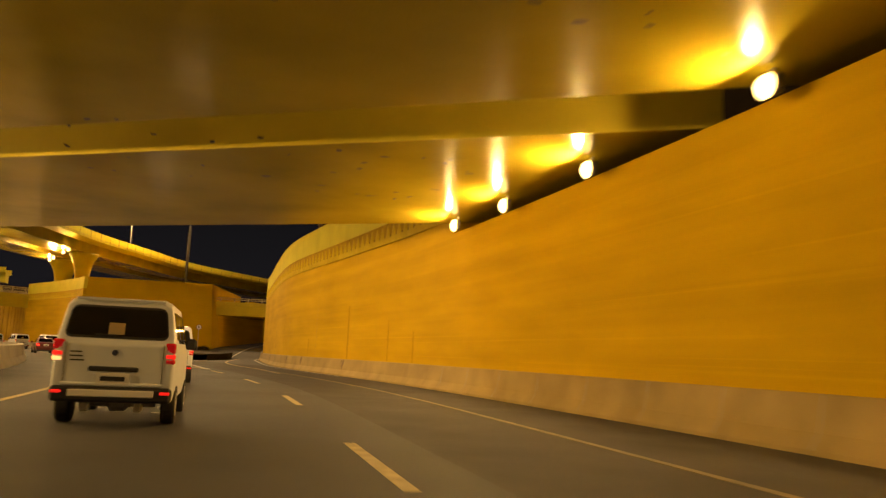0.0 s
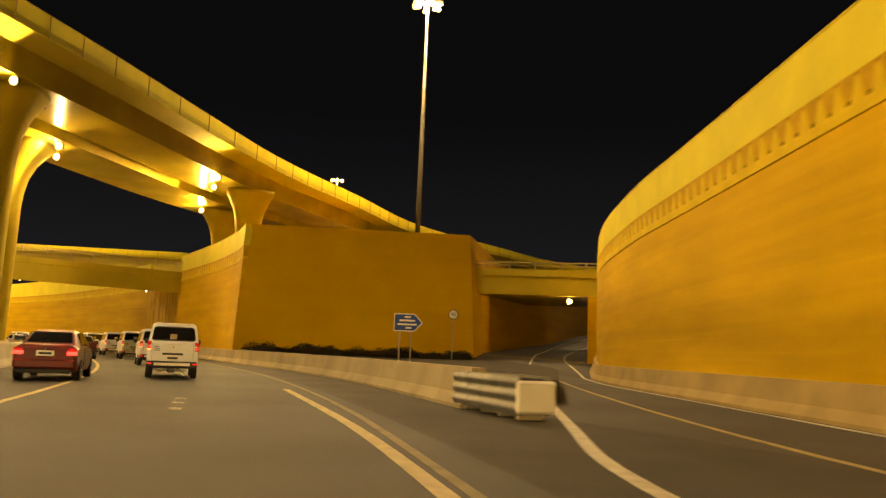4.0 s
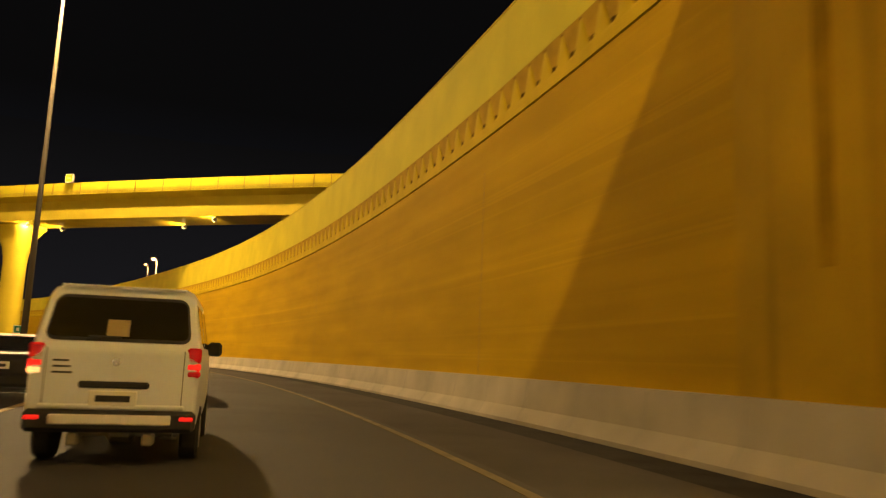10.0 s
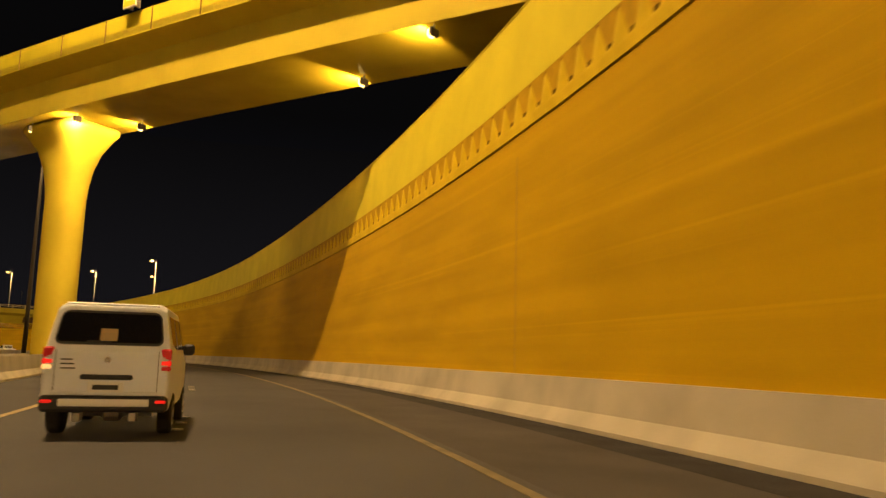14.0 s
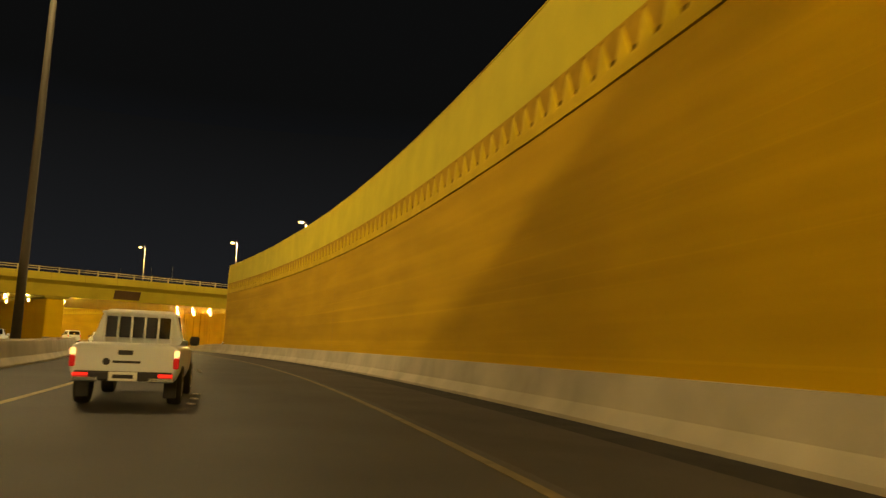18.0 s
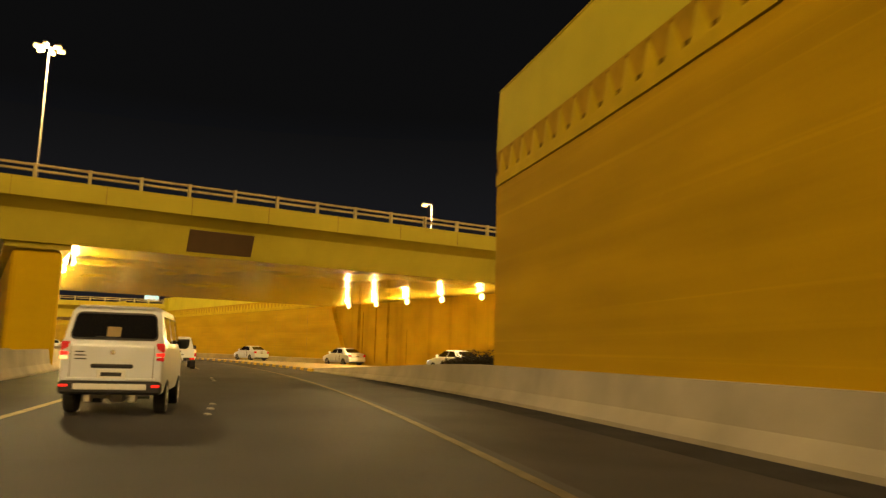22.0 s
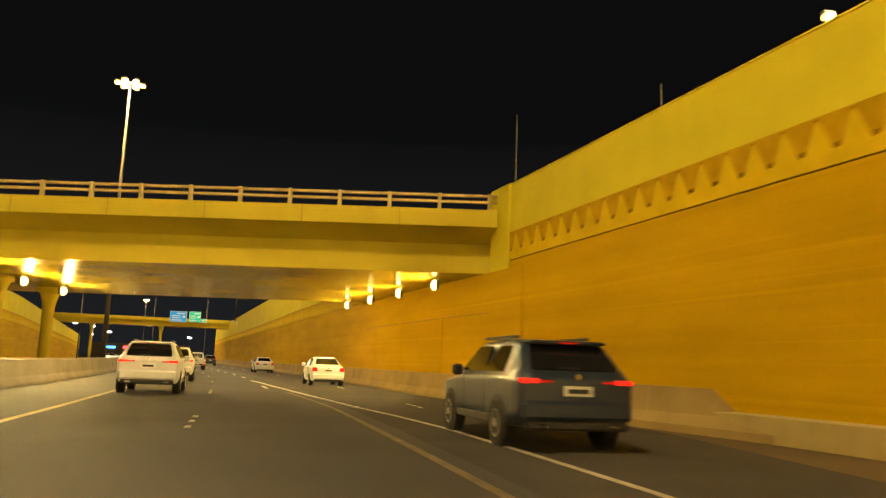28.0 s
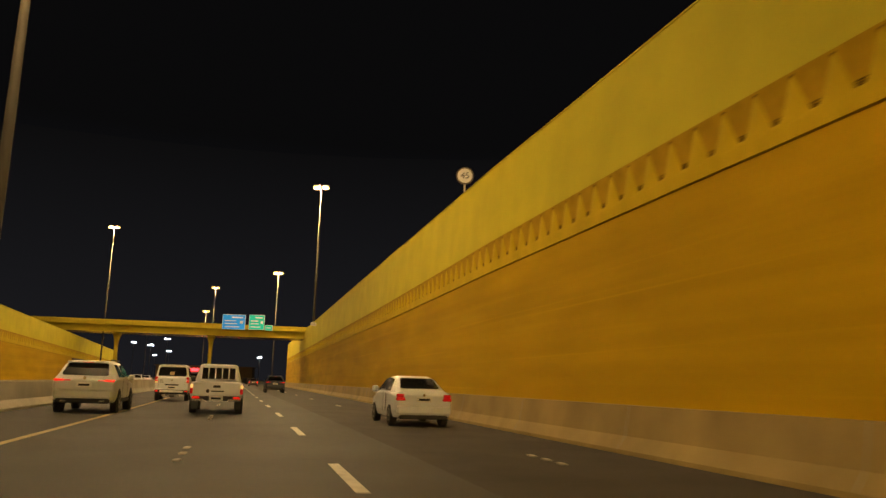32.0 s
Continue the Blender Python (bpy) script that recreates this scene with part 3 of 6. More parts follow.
barrier("barrier_block", line_at(5.1, 9.1, FOOT_OFF, 0.2), "dusty tan concrete barrier round the foot of the block, toned down for dim light", mat=M_DIMBAR)
barrier("barrier_curved", line_at(9.1, 25.1, FOOT_OFF, 0.2), "pale dusty concrete barrier along the foot of the wall", end=0.906)

setting("gutter", sweep(line_at(8.2, 24.2, [(8.2, 4.45), (9, 4.8), (10, 5.0), (12, 5.1), (15, 5.3), (17.5, 5.15), (19, 5.4), (21, 5.55), (23.3, 5.5), (24.2, 5.2)], 0.2), [(-0.35, 0.002), (-0.3, 0.006), (0.45, 0.006), (0.5, 0.002)]), M_GUTTER,
        "dark strip along the barrier foot", "gutter")

# the great block between the two roads
TOP = [(-21.93, 112.72), (-5.4, 116.2), (-1.5, 134.0), (-24.0, 142.0)] + [tuple(at(u, o).xy) for u, o in ((9.7, 6.95), (9.2, 6.9), (8.6, 6.8), (8.1, 6.45))]
FOOT = [(-22.2, 112.5), (-4.75, 115.55), (-1.2, 134.0), (-24.0, 142.0)] + [tuple(at(u, o).xy) for u, o in ((9.7, 6.75), (9.2, 6.7), (8.6, 6.6), (8.1, 6.25))]
bm = prism(bmesh.new(), TOP, -0.1, [10.1, 10.42, 10.0, 9.8, 9.7, 9.8, 9.9, 10.0], FOOT)
setting("wall_block", bm, M_BLOCK, "massive ochre retaining block that carries the flyover", "wall")
inner = line_at(5.35, 7.75, [(5.35, 5.75), (6, 5.9), (7.4, 5.5), (7.85, 5.3)], 0.15)
outer = densify([(-3.6, 79.0), (-1.8, 92), (-1.6, 104), (-3.2, 112.5), (-5.0, 115.0), (-21.9, 112.0)], 2.0)
bm = bmesh.new()
n = len(inner)
pick = lambda q, i: spline(q, i * (len(q) - 1) / (n - 1))
grid = []
for i in range(n):
    o = pick(outer, i)
    grid.append([bm.verts.new((*inner[i].lerp(o, s), 0.5 + (0.1 + 0.35 * min(1, i / n * 1.3)) * s + 0.08 * noise.noise(Vector((i * 0.7, s * 3, 0))))) for s in (0, 0.25, 0.5, 0.75, 1)])
for r, s in zip(grid, grid[1:]):
    for j in range(4):
        bm.faces.new((r[j], r[j + 1], s[j + 1], s[j]))
low = [bm.verts.new((v.co.x, v.co.y, -0.1)) for v in [r[-1] for r in grid]]
for i in range(n - 1):
    bm.faces.new((grid[i][-1], low[i], low[i + 1], grid[i + 1][-1]))
setting("planted_verge", bm, M_SOIL, "dark planted verge of soil and scrub before the block", "verge")

# walls past the second bridge
arch_wall("wall_recess", [(-168, 263.0), (-185, 261.5), (-200, 260.2), (-208.2, 259.7)], [(0, 6.0), (1, 5.75)], rise=2.75, label="ochre wall set back behind the island, stained by damp")
plain_wall("wall_under_second", [(-208.2, 259.7), (-238.4, 256.85)], 5.44, "damp-streaked ochre wall below the second bridge", mat=M_DAMP)
arch_wall("wall_third", densify([(-238.2, 256.5), (-250, 255.6), (-262, 254.3), (-286.5, 251.3)], 3.0), [(0, 5.35), (1, 5.1)], rise=2.8,
          label="straight ochre retaining wall with arched frieze beside the slip lane")
OFF_D = [(29.75, 9.1), (30.0, 8.86), (30.4, 8.3), (31, 7.75), (33, 7.5), (34, 7.6), (36, 8.3), (46, 10.5)]
plain_wall("wall_under_third", line_at(29.75, 31.5, OFF_D, 0.15), 4.79, "ochre wall with long grooves below the third bridge")
arch_wall("wall_last", line_at(31.5, 46, OFF_D, 0.5), [(0, 4.98), (1, 4.9)], rise=[(0, 3.2), (0.12, 3.4), (0.3, 3.9), (1, 4.2)], label="long straight ochre retaining wall running out of the underpass")
barrier("barrier_last", line_at(28.7, 46, [(28.7, 10.7), (29.3, 9.0), (29.6, 8.1), (30.1, 7.2), (31, 7.0), (33, 7.0), (34, 7.1), (36, 7.8), (46, 10.0)], 0.5), "concrete barrier at the foot of the last wall, toned to its orange light", mat=M_ORANGEBAR)

# island kerb and pavement between the carriageway and the slip lane
isl = line_at(25.0, 27.5, [(25, 5.25), (25.5, 5.05), (26, 4.85), (26.9, 4.55), (27.4, 4.4), (27.5, 4.5)], 0.15)
back = line_at(25.0, 27.5, [(25, 15.8), (25.9, 13.0), (26.3, 10.4), (26.8, 7.6), (27.4, 4.9), (27.5, 4.7)], 0.15)
bm = bmesh.new()
va = [[bm.verts.new((p.x, p.y, z)) for p in isl] for z in (0.0, 0.14)]
vb = [[bm.verts.new((p.x, p.y, z)) for p in back] for z in (0.0, 0.14)]
for i in range(len(isl) - 1):
    bm.faces.new((va[0][i], va[0][i + 1], va[1][i + 1], va[1][i]))
    bm.faces.new((va[1][i], va[1][i + 1], vb[1][i + 1], vb[1][i]))
    bm.faces.new((vb[1][i], vb[1][i + 1], vb[0][i + 1], vb[0][i]))
setting("pavement", bm, M_PAVE, "pale paved traffic island between road and slip lane", "pavement")
bm = bmesh.new()
box(bm, -262, -188, 240, 259.5, -0.1, -0.012)
setting("slip_lane", bm, M_ASPHALT, "dark asphalt slip lane behind the island", "road")

# low bank of blown sand between the end of the barrier and the slip lane
us = stations(23.3, 25.06, 0.1)
bm, rows = bmesh.new(), []
for u in us:
    a = float(np.interp(u, [23.3, 24.0, 24.5, 25.1], [6.6, 6.4, 6.15, 5.45]))
    b = float(np.interp(u, [23.3, 25.1], [17.5, 15.6]))
    fade = min(1.0, (25.06 - u) / 0.7)
    row = []
    for k in range(15):
        f = k / 14
        p = at(u, a + (b - a) * f)
        z = 0.13 + fade * (0.34 * math.sin(math.pi * min(1.0, 0.30 + 0.7 * f)) + 0.09 * noise.noise(Vector((p.x * 0.5, p.y * 0.5, 0))) + 0.04 * noise.noise(Vector((p.x * 1.9, p.y * 1.9, 3))))
        row.append(bm.verts.new((p.x, p.y, z)))
    rows.append([bm.verts.new((row[0].co.x, row[0].co.y, -0.05))] + row + [bm.verts.new((row[-1].co.x, row[-1].co.y, -0.05))])
for r, q in zip(rows, rows[1:]):
    for k in range(len(r) - 1):
        bm.faces.new((r[k], r[k + 1], q[k + 1], q[k]))
setting("sand_bank", bm, M_SAND, "bank of blown sand and dirt behind the end of the barrier", "verge", flat=False)

# median on the other side
barrier("barrier_median", line_at(-4, 60, -7.3, 0.5), "low pale concrete median barrier", -1)
barrier("barrier_median_far", line_at(-4, 60, -9.6, 0.5), "far side of the concrete median", 1)
setting("median", sweep(line_at(-4, 60, -8.45, 0.5), [(-0.9, 0), (-0.9, 0.6), (0.9, 0.6), (0.9, 0)]), M_PAVE, "sand-filled strip between the median barriers", "median")
setting("road_far", sweep(line_at(-4, 60, -14.5, 0.5), [(-5, -0.1), (-5, 0), (5, 0), (5, -0.1)]), M_ASPHALT, "opposite carriageway of dark asphalt", "road")
arch_wall("wall_far_side", line_at(4, 24.4, -20.5, 0.5)[::-1], [(0, 6.2), (1, 6.6)], label="ochre retaining wall across the opposite carriageway")
arch_wall("wall_far_side_second", line_at(26.6, 46, [(26.6, -20), (36, -20), (46, -24)], 0.5)[::-1], [(0, 3.0), (0.6, 4.6), (1, 5.0)],
          label="ochre retaining wall across the opposite carriageway, falling away")


# the town's level above the walls
for nm, plan in (("upper_ground_slip", [(11.2, -60), (10.2, 0), (8.6, 32), (5.4, 52), (4.0, 62), (3.6, 90), (4.4, 104), (8, 115), (14, 126.5), (26, 140), (60, 152), (60, -60)]),
                 ("upper_ground_curve", [(-44, 150), (-60, 168), (-82, 188), (-108, 206.5), (-140, 224), (-176, 239.5), (-186, 250), (-186, 264), (-205, 262.5), (-250, 258), (-300, 251.5), (-330, 248.8), (-420, 238), (-600, 236), (-600, 600), (300, 600), (300, 225), (60, 225), (20, 188), (5, 160), (-20, 160), (-26, 145)])):
    setting(nm, prism(bmesh.new(), plan, -0.2, 7.9 if "slip" not in nm else 8.4), M_SOIL, "dark level ground above the retaining walls", "ground")


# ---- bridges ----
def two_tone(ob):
    """Rough concrete on the upright faces of a girder, smooth on its soffit, whose colour is darkened to dim the
    underside.
    """
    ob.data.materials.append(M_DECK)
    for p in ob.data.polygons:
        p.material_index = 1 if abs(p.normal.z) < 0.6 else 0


def deck(name, a, b, width, z_soffit, depth, label, rail=True, overhang=1.2, curb=0.9, low=0.25, bars=False, every=2.0, haunch=0.0, slope=0.0, rise=0.0, lean=0.0):
    """A straight bridge: a runs to b along its near edge; the deck lies to the left of that line."""
    a, b = Vector(a), Vector(b)
    thing = tagged(new(name), label, "bridge", kind="structure")
    pts = densify([a, b], 6.0)
    z1 = z_soffit + depth
    w = width
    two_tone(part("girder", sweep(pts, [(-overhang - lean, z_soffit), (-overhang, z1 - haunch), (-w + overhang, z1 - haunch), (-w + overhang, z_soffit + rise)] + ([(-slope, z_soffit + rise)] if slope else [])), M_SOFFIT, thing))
    under = [(-w + overhang + 0.01, z1 - haunch), (-overhang - 0.01, z1 - haunch)] if haunch else []
    part("slab", sweep(pts, [(0, z1), (0, z1 + 0.25), (-w, z1 + 0.25), (-w, z1)] + under), M_DECK, thing)
    for o in (0.0, -w):
        d = -0.35 if o == 0 else 0.35
        part("parapet", sweep(pts, [(o, z1 - 0.08), (o + (0.04 if o == 0 else -0.04), z1 - 0.08 + 0.02), (o + (0.04 if o == 0 else -0.04), z1 + curb), (o + d, z1 + curb), (o + d, z1 + 0.25)]), M_DECK, thing)
    t0 = (b - a).normalized()
    for p in densify([a, b], 3.7)[1:-1]:
        m = Matrix.Translation((p.x, p.y, z1)) @ Matrix.Rotation(math.atan2(t0.y, t0.x), 4, "Z")
        part("parapet_joint", box(bmesh.new(), -0.012, 0.012, -0.06, -0.037, -0.05, curb + 0.002, m), M_JOINT, thing)
    if bars:
        big = bmesh.new()
        t = (b - a).normalized()
        n = int((b - a).length / 0.16)
        for i in range(n):
            p = a + t * (i * 0.16 + 0.08)
            for o in (-0.17, -w + 0.17):
                m = Matrix(((t.x, -t.y, 0, p.x + t.y * o), (t.y, t.x, 0, p.y - t.x * o), (0, 0, 1, z1 + curb), (0, 0, 0, 1)))
                box(big, -0.02, 0.02, -0.02, 0.02, 0.0, 1.0, m)
        part("baluster", big, M_RAIL, thing, "closely set upright bars")["kind"] = "stuff"
        curb += 0.45
    if rail:
        t = (b - a).normalized()
        n = int((b - a).length / every)
        for o in (-0.17, -w + 0.17):
            pr = bmesh.new()
            for zz in (0.28, 0.52):
                sweep(pts, [(o - 0.05, z1 + curb + zz), (o - 0.05, z1 + curb + zz + 0.09), (o + 0.05, z1 + curb + zz + 0.09), (o + 0.05, z1 + curb + zz)], pr)
            part("handrail", pr, M_RAIL, thing)
            for i in range(n + 1):
                p = b - t * (i * every + 0.3)
                p = Vector((p.x + t.y * o, p.y - t.x * o))
                ob = part("rail_post", POST, M_RAIL, thing)
                ob.location = (p.x, p.y, z1 + curb)
                ob.rotation_euler[2] = math.atan2(t.y, t.x)
    return thing


bm = bmesh.new()
box(bm, -0.07, 0.07, -0.09, 0.09, -0.02, 0.64)
bevel_all(bm, 0.02)
POST = finish(bm, "rail_post", M_RAIL)

# bridge over the start: two decks side by side, the camera begins beneath the nearer one
b0 = deck("bridge_start", (40, 8.6), (-60, 68.6), 11.45, 6.35, 1.5, "wide concrete road bridge above the carriageway, lamps along its soffit", rail=False, overhang=0.3)
deck("bridge_start_second", (40, -7.0), (-60, 53.0), 30, 6.35, 1.5, "second concrete deck beside the first, a dark slot between them", rail=False, overhang=0.2)
b1 = deck("bridge_first", (-68.97, 102.25), (-25.29, 141.9), 11.5, 6.19, 1.63, "concrete road bridge with a slatted rail, resting on the block", overhang=0.012, curb=0.5, bars=True, slope=4.3, rise=0.95)
deck("bridge_slip", (-9.0, 118.6), (16.0, 115.6), 13.0, 6.1, 1.5, "short concrete bridge across the slip road", overhang=0.3, curb=0.5)
b2 = deck("bridge_second", (-206.5, 175), (-208.3, 262), 31.2, 5.45, 1.75, "wide concrete bridge with lamps below and a dark board on its face", overhang=0.85, lean=0.55, rise=-0.2, curb=0.75, every=2.1, haunch=0.45)
b3 = deck("bridge_third", (-301.5, 183), (-285.75, 251.25), 18.6, 4.8, 1.68, "concrete road bridge with a two-bar rail over the road", overhang=1.2, curb=0.6, every=1.9, haunch=0.55)
b4 = deck("bridge_fourth", (-424, 150), (-431, 262), 9, 7.6, 1.0, "distant concrete bridge carrying green and blue direction signs", rail=False, curb=0.7)

# ---- flyovers ----
def flyover(name, pts, width, z, label, depth=2.0, single=False, gap=5.2, far=0.0):
    thing = tagged(new(name), label, "flyover", kind="structure")
    P = smooth(pts, 6)
    w = width
    top = z + depth
    if single:
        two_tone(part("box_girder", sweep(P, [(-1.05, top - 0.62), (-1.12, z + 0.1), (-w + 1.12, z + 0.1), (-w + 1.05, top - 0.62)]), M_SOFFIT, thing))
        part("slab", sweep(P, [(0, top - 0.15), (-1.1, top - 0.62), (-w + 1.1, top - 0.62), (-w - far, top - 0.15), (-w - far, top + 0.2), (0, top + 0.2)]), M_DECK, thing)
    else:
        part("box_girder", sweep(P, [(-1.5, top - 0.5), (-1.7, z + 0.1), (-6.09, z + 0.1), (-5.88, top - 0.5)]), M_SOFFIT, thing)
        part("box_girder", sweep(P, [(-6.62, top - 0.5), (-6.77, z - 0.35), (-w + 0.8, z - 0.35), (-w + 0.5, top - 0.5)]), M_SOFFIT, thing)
        part("slab", sweep(P, [(0, top - 0.15), (-1.55, top - 0.5), (-w + 1.5, top - 0.5), (-w, top - 0.15), (-w, top + 0.2), (0, top + 0.2)]), M_DECK, thing)
    for s in (0, 1):
        o, d = (0.0, -0.3) if s == 0 else (-w - far, 0.3)
        part("parapet", sweep(P, [(o, top - 0.2), (o, top + 1.0), (o + d, top + 1.0), (o + d, top)]), M_PANEL, thing)
    # narrow joints between the lengths of parapet
    D = densify(P, gap)
    for a, b in zip(D, D[1:]):
        t = (b - a).normalized()
        m = Matrix.Translation((a.x, a.y, top)) @ Matrix.Rotation(math.atan2(t.y, t.x), 4, "Z")
        part("parapet_joint", PJOINT, None, thing).matrix_world = m
    return thing


PJOINT = finish(box(bmesh.new(), -0.02, 0.02, -0.05, 0.004, -0.18, 1.003), "parapet_joint", M_JOINT)


def pier(name, x, y, z, turn, label, r=1.25):
    """A column whose head spreads like a chalice."""
    thing = tagged(new(name), label, "pier", "flyover piers", "structure")
    m = pose(x, y, 0, 0, 0, turn)
    prof = [(r, -0.2, 2.2), (r, z * 0.70, 2.4), (r * 1.04, z * 0.76, 2.6), (r * 1.16, z * 0.83, 3.0), (r * 1.42, z * 0.90, 3.6), (r * 1.80, z * 0.955, 4.5), (r * 2.0, z - 0.3, 5.5), (r * 2.0, z, 5.5)]
    bm, rings = bmesh.new(), []
    for q, h, n in prof:
        ring = []
        for k in range(32):
            a = 2 * math.pi * k / 32
            c, s = math.cos(a), math.sin(a)
            e = q / (abs(c) ** n + abs(s) ** n) ** (1 / n)
            ring.append(bm.verts.new(m @ Vector((e * c, e * s * 0.68, h))))
        rings.append(ring)
    for lo, hi in zip(rings, rings[1:]):
        for k in range(32):
            bm.faces.new((lo[k], lo[(k + 1) % 32], hi[(k + 1) % 32], hi[k]))
    bm.faces.new(rings[-1])
    part("shaft", bm, M_DECK, thing, flat=False)
    return thing


F1 = [(-31, 40), (-31, 58), (-30.3, 75), (-28.6, 85), (-25.8, 98), (-21.6, 119), (-16.5, 134.5), (-11.0, 151), (0, 168), (12, 184), (40, 205)]
flyover("flyover_ramp", F1, 12.7, 13.9, "curved concrete flyover ramp lit from beneath")
F2 = [(-55, 195.2), (-70, 193.2), (-80, 191.6), (-97, 189.9), (-119, 188.5), (-150, 187.5), (-190, 190)]
# far widens the unseen back edge to set the shadow band on the wall
flyover("flyover_crossing", F2[::-1], 6.8, 14.0, "concrete flyover with a deep fascia crossing above the road", 2.6, True, far=2.7)
for x, y, tn in ((-23.8, 120.0, 20), (-27.9, 127.4, 20), (-35.6, 104.6, 10), (-30.6, 95.6, 10)):
    pier("flyover_pier", x, y, 13.56 if x in (-27.9, -35.6) else 13.98, tn, "pale concrete flyover column with a flared head", 0.95 if y == 120.0 else 1.1 if y > 110 or y < 100 else 1.4)
for x, y, tn in ((-115.3, 192.3, 5), (-80.0, 195.0, 5), (-150, 192, 5)):
    pier("flyover_pier", x, y, 14.0, tn, "pale concrete flyover column with a flared head", 1.3)
wallpier = tagged(new("bridge_pier"), "long concrete wall pier in the median below the bridge", "pier", "bridge piers", "structure")
part("shaft", bevel_all(box(bmesh.new(), -237.4, -209.6, 229.7, 231.7, -0.1, 5.2), 0.25, 3), M_BLOCK, wallpier)
part("cap", bevel_all(box(bmesh.new(), -237.6, -209.3, 229.4, 232.0, 5.2, 5.46), 0.04), M_DECK, wallpier)


for x in (-292.5, -299.0, -305.5):
    pier("bridge_pier", x, 229.6 - (x + 292.5) * 0.1, 4.85, 0, "slim round concrete column in the median below the bridge", 0.42)
for y in (206.4, 220.2, 238.0):
    pier("bridge_pier", -432.4, y, 7.62, 0, "slim round concrete column of the far bridge", 0.38)


# ---- lamps ----
def mast(name, x, y, z, z0=0.0, heads=2, watts=MAST_W, turn=0, big=False):
    """A tapered steel mast with lamp heads at the top."""
    thing = tagged(new(name), "very tall steel high mast with a ring of sodium lamps" if big else "tall tapered steel lamp post with glowing sodium heads", "street lamp", "street lamps")
    thing.matrix_world = pose(x, y, z0, 0, 0, turn)
    h = z - z0
    r = 0.26 if big else 0.14
    part("base_plate", bevel_all(box(bmesh.new(), -2 * r, 2 * r, -2 * r, 2 * r, -0.3, 0.06), 0.02), M_STEEL, thing)
    part("pole", lathe(bmesh.new(), [(r, 0), (r * 0.94, h * 0.1), (r * 0.42, h)], None, 12), M_POLE, thing, flat=False)
    for k in range(heads):
        ang = 2 * math.pi * k / heads
        m = Matrix.Translation((0, 0, h)) @ Matrix.Rotation(ang, 4, "Z")
        near = 0.75 if big or heads == 1 else 0.16
        arm = box(bmesh.new(), 0, near + 0.25, -0.04, 0.04, -0.05, 0.03, m)
        part("arm", arm, M_POLE, thing)
        head = part("lamp_head", bevel_all(box(bmesh.new(), near, near + 0.8, -0.2, 0.2, -0.02, 0.16, m), 0.05), M_HOUSING, thing)
        # glass made oversized so its shape stands in for the lamp's glare
        part("glass", bevel_all(box(bmesh.new(), near + 0.03, near + 0.77, -0.22, 0.22, -0.36, -0.025, m), 0.12, 2), M_MASTLAMP, head).visible_shadow = False
    glow_lamp("mast_light", (x, y, z - 0.45), watts, SODIUM, 0.6)
    return thing


# masts at (-30, 60) and (-63, 93) are added out of view to light the walls
HIGH = ((-10.0, 126.4, 34.2, 9.8, 1.3), (-32.5, 220, 37.8, 0, 0.8), (39.9, 217.7, 38.2, 0, 0.8), (-93.1, 176.3, 33.5, 0.6, 1.8), (-163.6, 214.9, 33.0, 0.6, 0.45),
        (-342.3, 226.8, 30, 0.6, 0.6), (-30.0, 60.0, 33.0, 0.6, 0.8), (-63.0, 93.0, 33.0, 0.0, 1.15), (-257.8, 232.4, 31.2, 0.6, 0.75))
for x, y, z, z0, w in HIGH:
    mast("street_lamp", x, y, z, z0, 6, MAST_W * w, 40, True)
LOW = ((-162, 263.3, 21, 7.9, .5), (-206.7, 307.9, 26.2, 7.9, .4), (-295, 275, 22.4, 7.9, .5), (-264.7, 282.2, 22.1, 7.9, .5), (-228.6, 275.5, 22.2, 7.9, .5), (-260, 297, 22, 7.9, .3),
       (-401, 236.8, 24.2, 7.9, .5), (-437, 203, 24.8, -0.1, .5), (-500, 209, 23, -0.1, .4), (-464, 226.8, 22.3, -0.1, .4), (-533, 201.4, 20, -0.1, .3))
for x, y, z, z0, w in LOW:
    mast("street_lamp", x, y, z, z0, 1 if y > 255 else 2, MAST_W * w, -90 if y > 255 else 80)


def flood_meshes():
    a = bevel_all(box(bmesh.new(), -0.16, -0.02, -0.25, 0.25, -0.17, 0.17), 0.03)
    b = lathe(bmesh.new(), [(0.215, -0.018), (0.22, 0.03), (0.19, 0.10), (0.13, 0.15), (0.05, 0.175)], Matrix.Rotation(radians(90), 4, "Y"), 14)
    return finish(a, "housing", M_HOUSING), finish(b, "glass", M_LAMP)


HOUSING, GLASS = flood_meshes()


def flood(place, toward, watts, soffit, bare=False):
    """A floodlight bracketed to the soffit, its bowed glass to the front."""
    thing = tagged(new("floodlight"), "glowing sodium floodlight bracketed under the bridge", "floodlight", "floodlights under the bridges")
    thing.matrix_world = pose(*place, 0, 0, math.degrees(math.atan2(toward[1], toward[0])))
    body = part("housing", HOUSING, None, thing)
    part("glass", GLASS, None, body).visible_shadow = False
    part("bracket", box(bmesh.new(), -0.12, -0.06, -0.03, 0.03, 0.15, soffit - place[2] + 0.03), M_STEEL, thing)
    t = Vector((toward[0], toward[1], 0)).normalized()
    src = Vector(place) + t * 0.26 + Vector((0, 0, -0.08))
    if bare:
        glow_lamp("flood_light", src + t * 0.25 - Vector((0, 0, 0.25)), watts, WARM, 0.09)
    else:
        glow_lamp("flood_light", src, watts, WARM, 0.09, src + t * 2 + Vector((0, 0, -0.15)), 172, 0.2)


def floods(spots, z, toward, watts, soffit, bare=False):
    for x, y in spots:
        flood((x, y, z), toward, watts, soffit, bare)


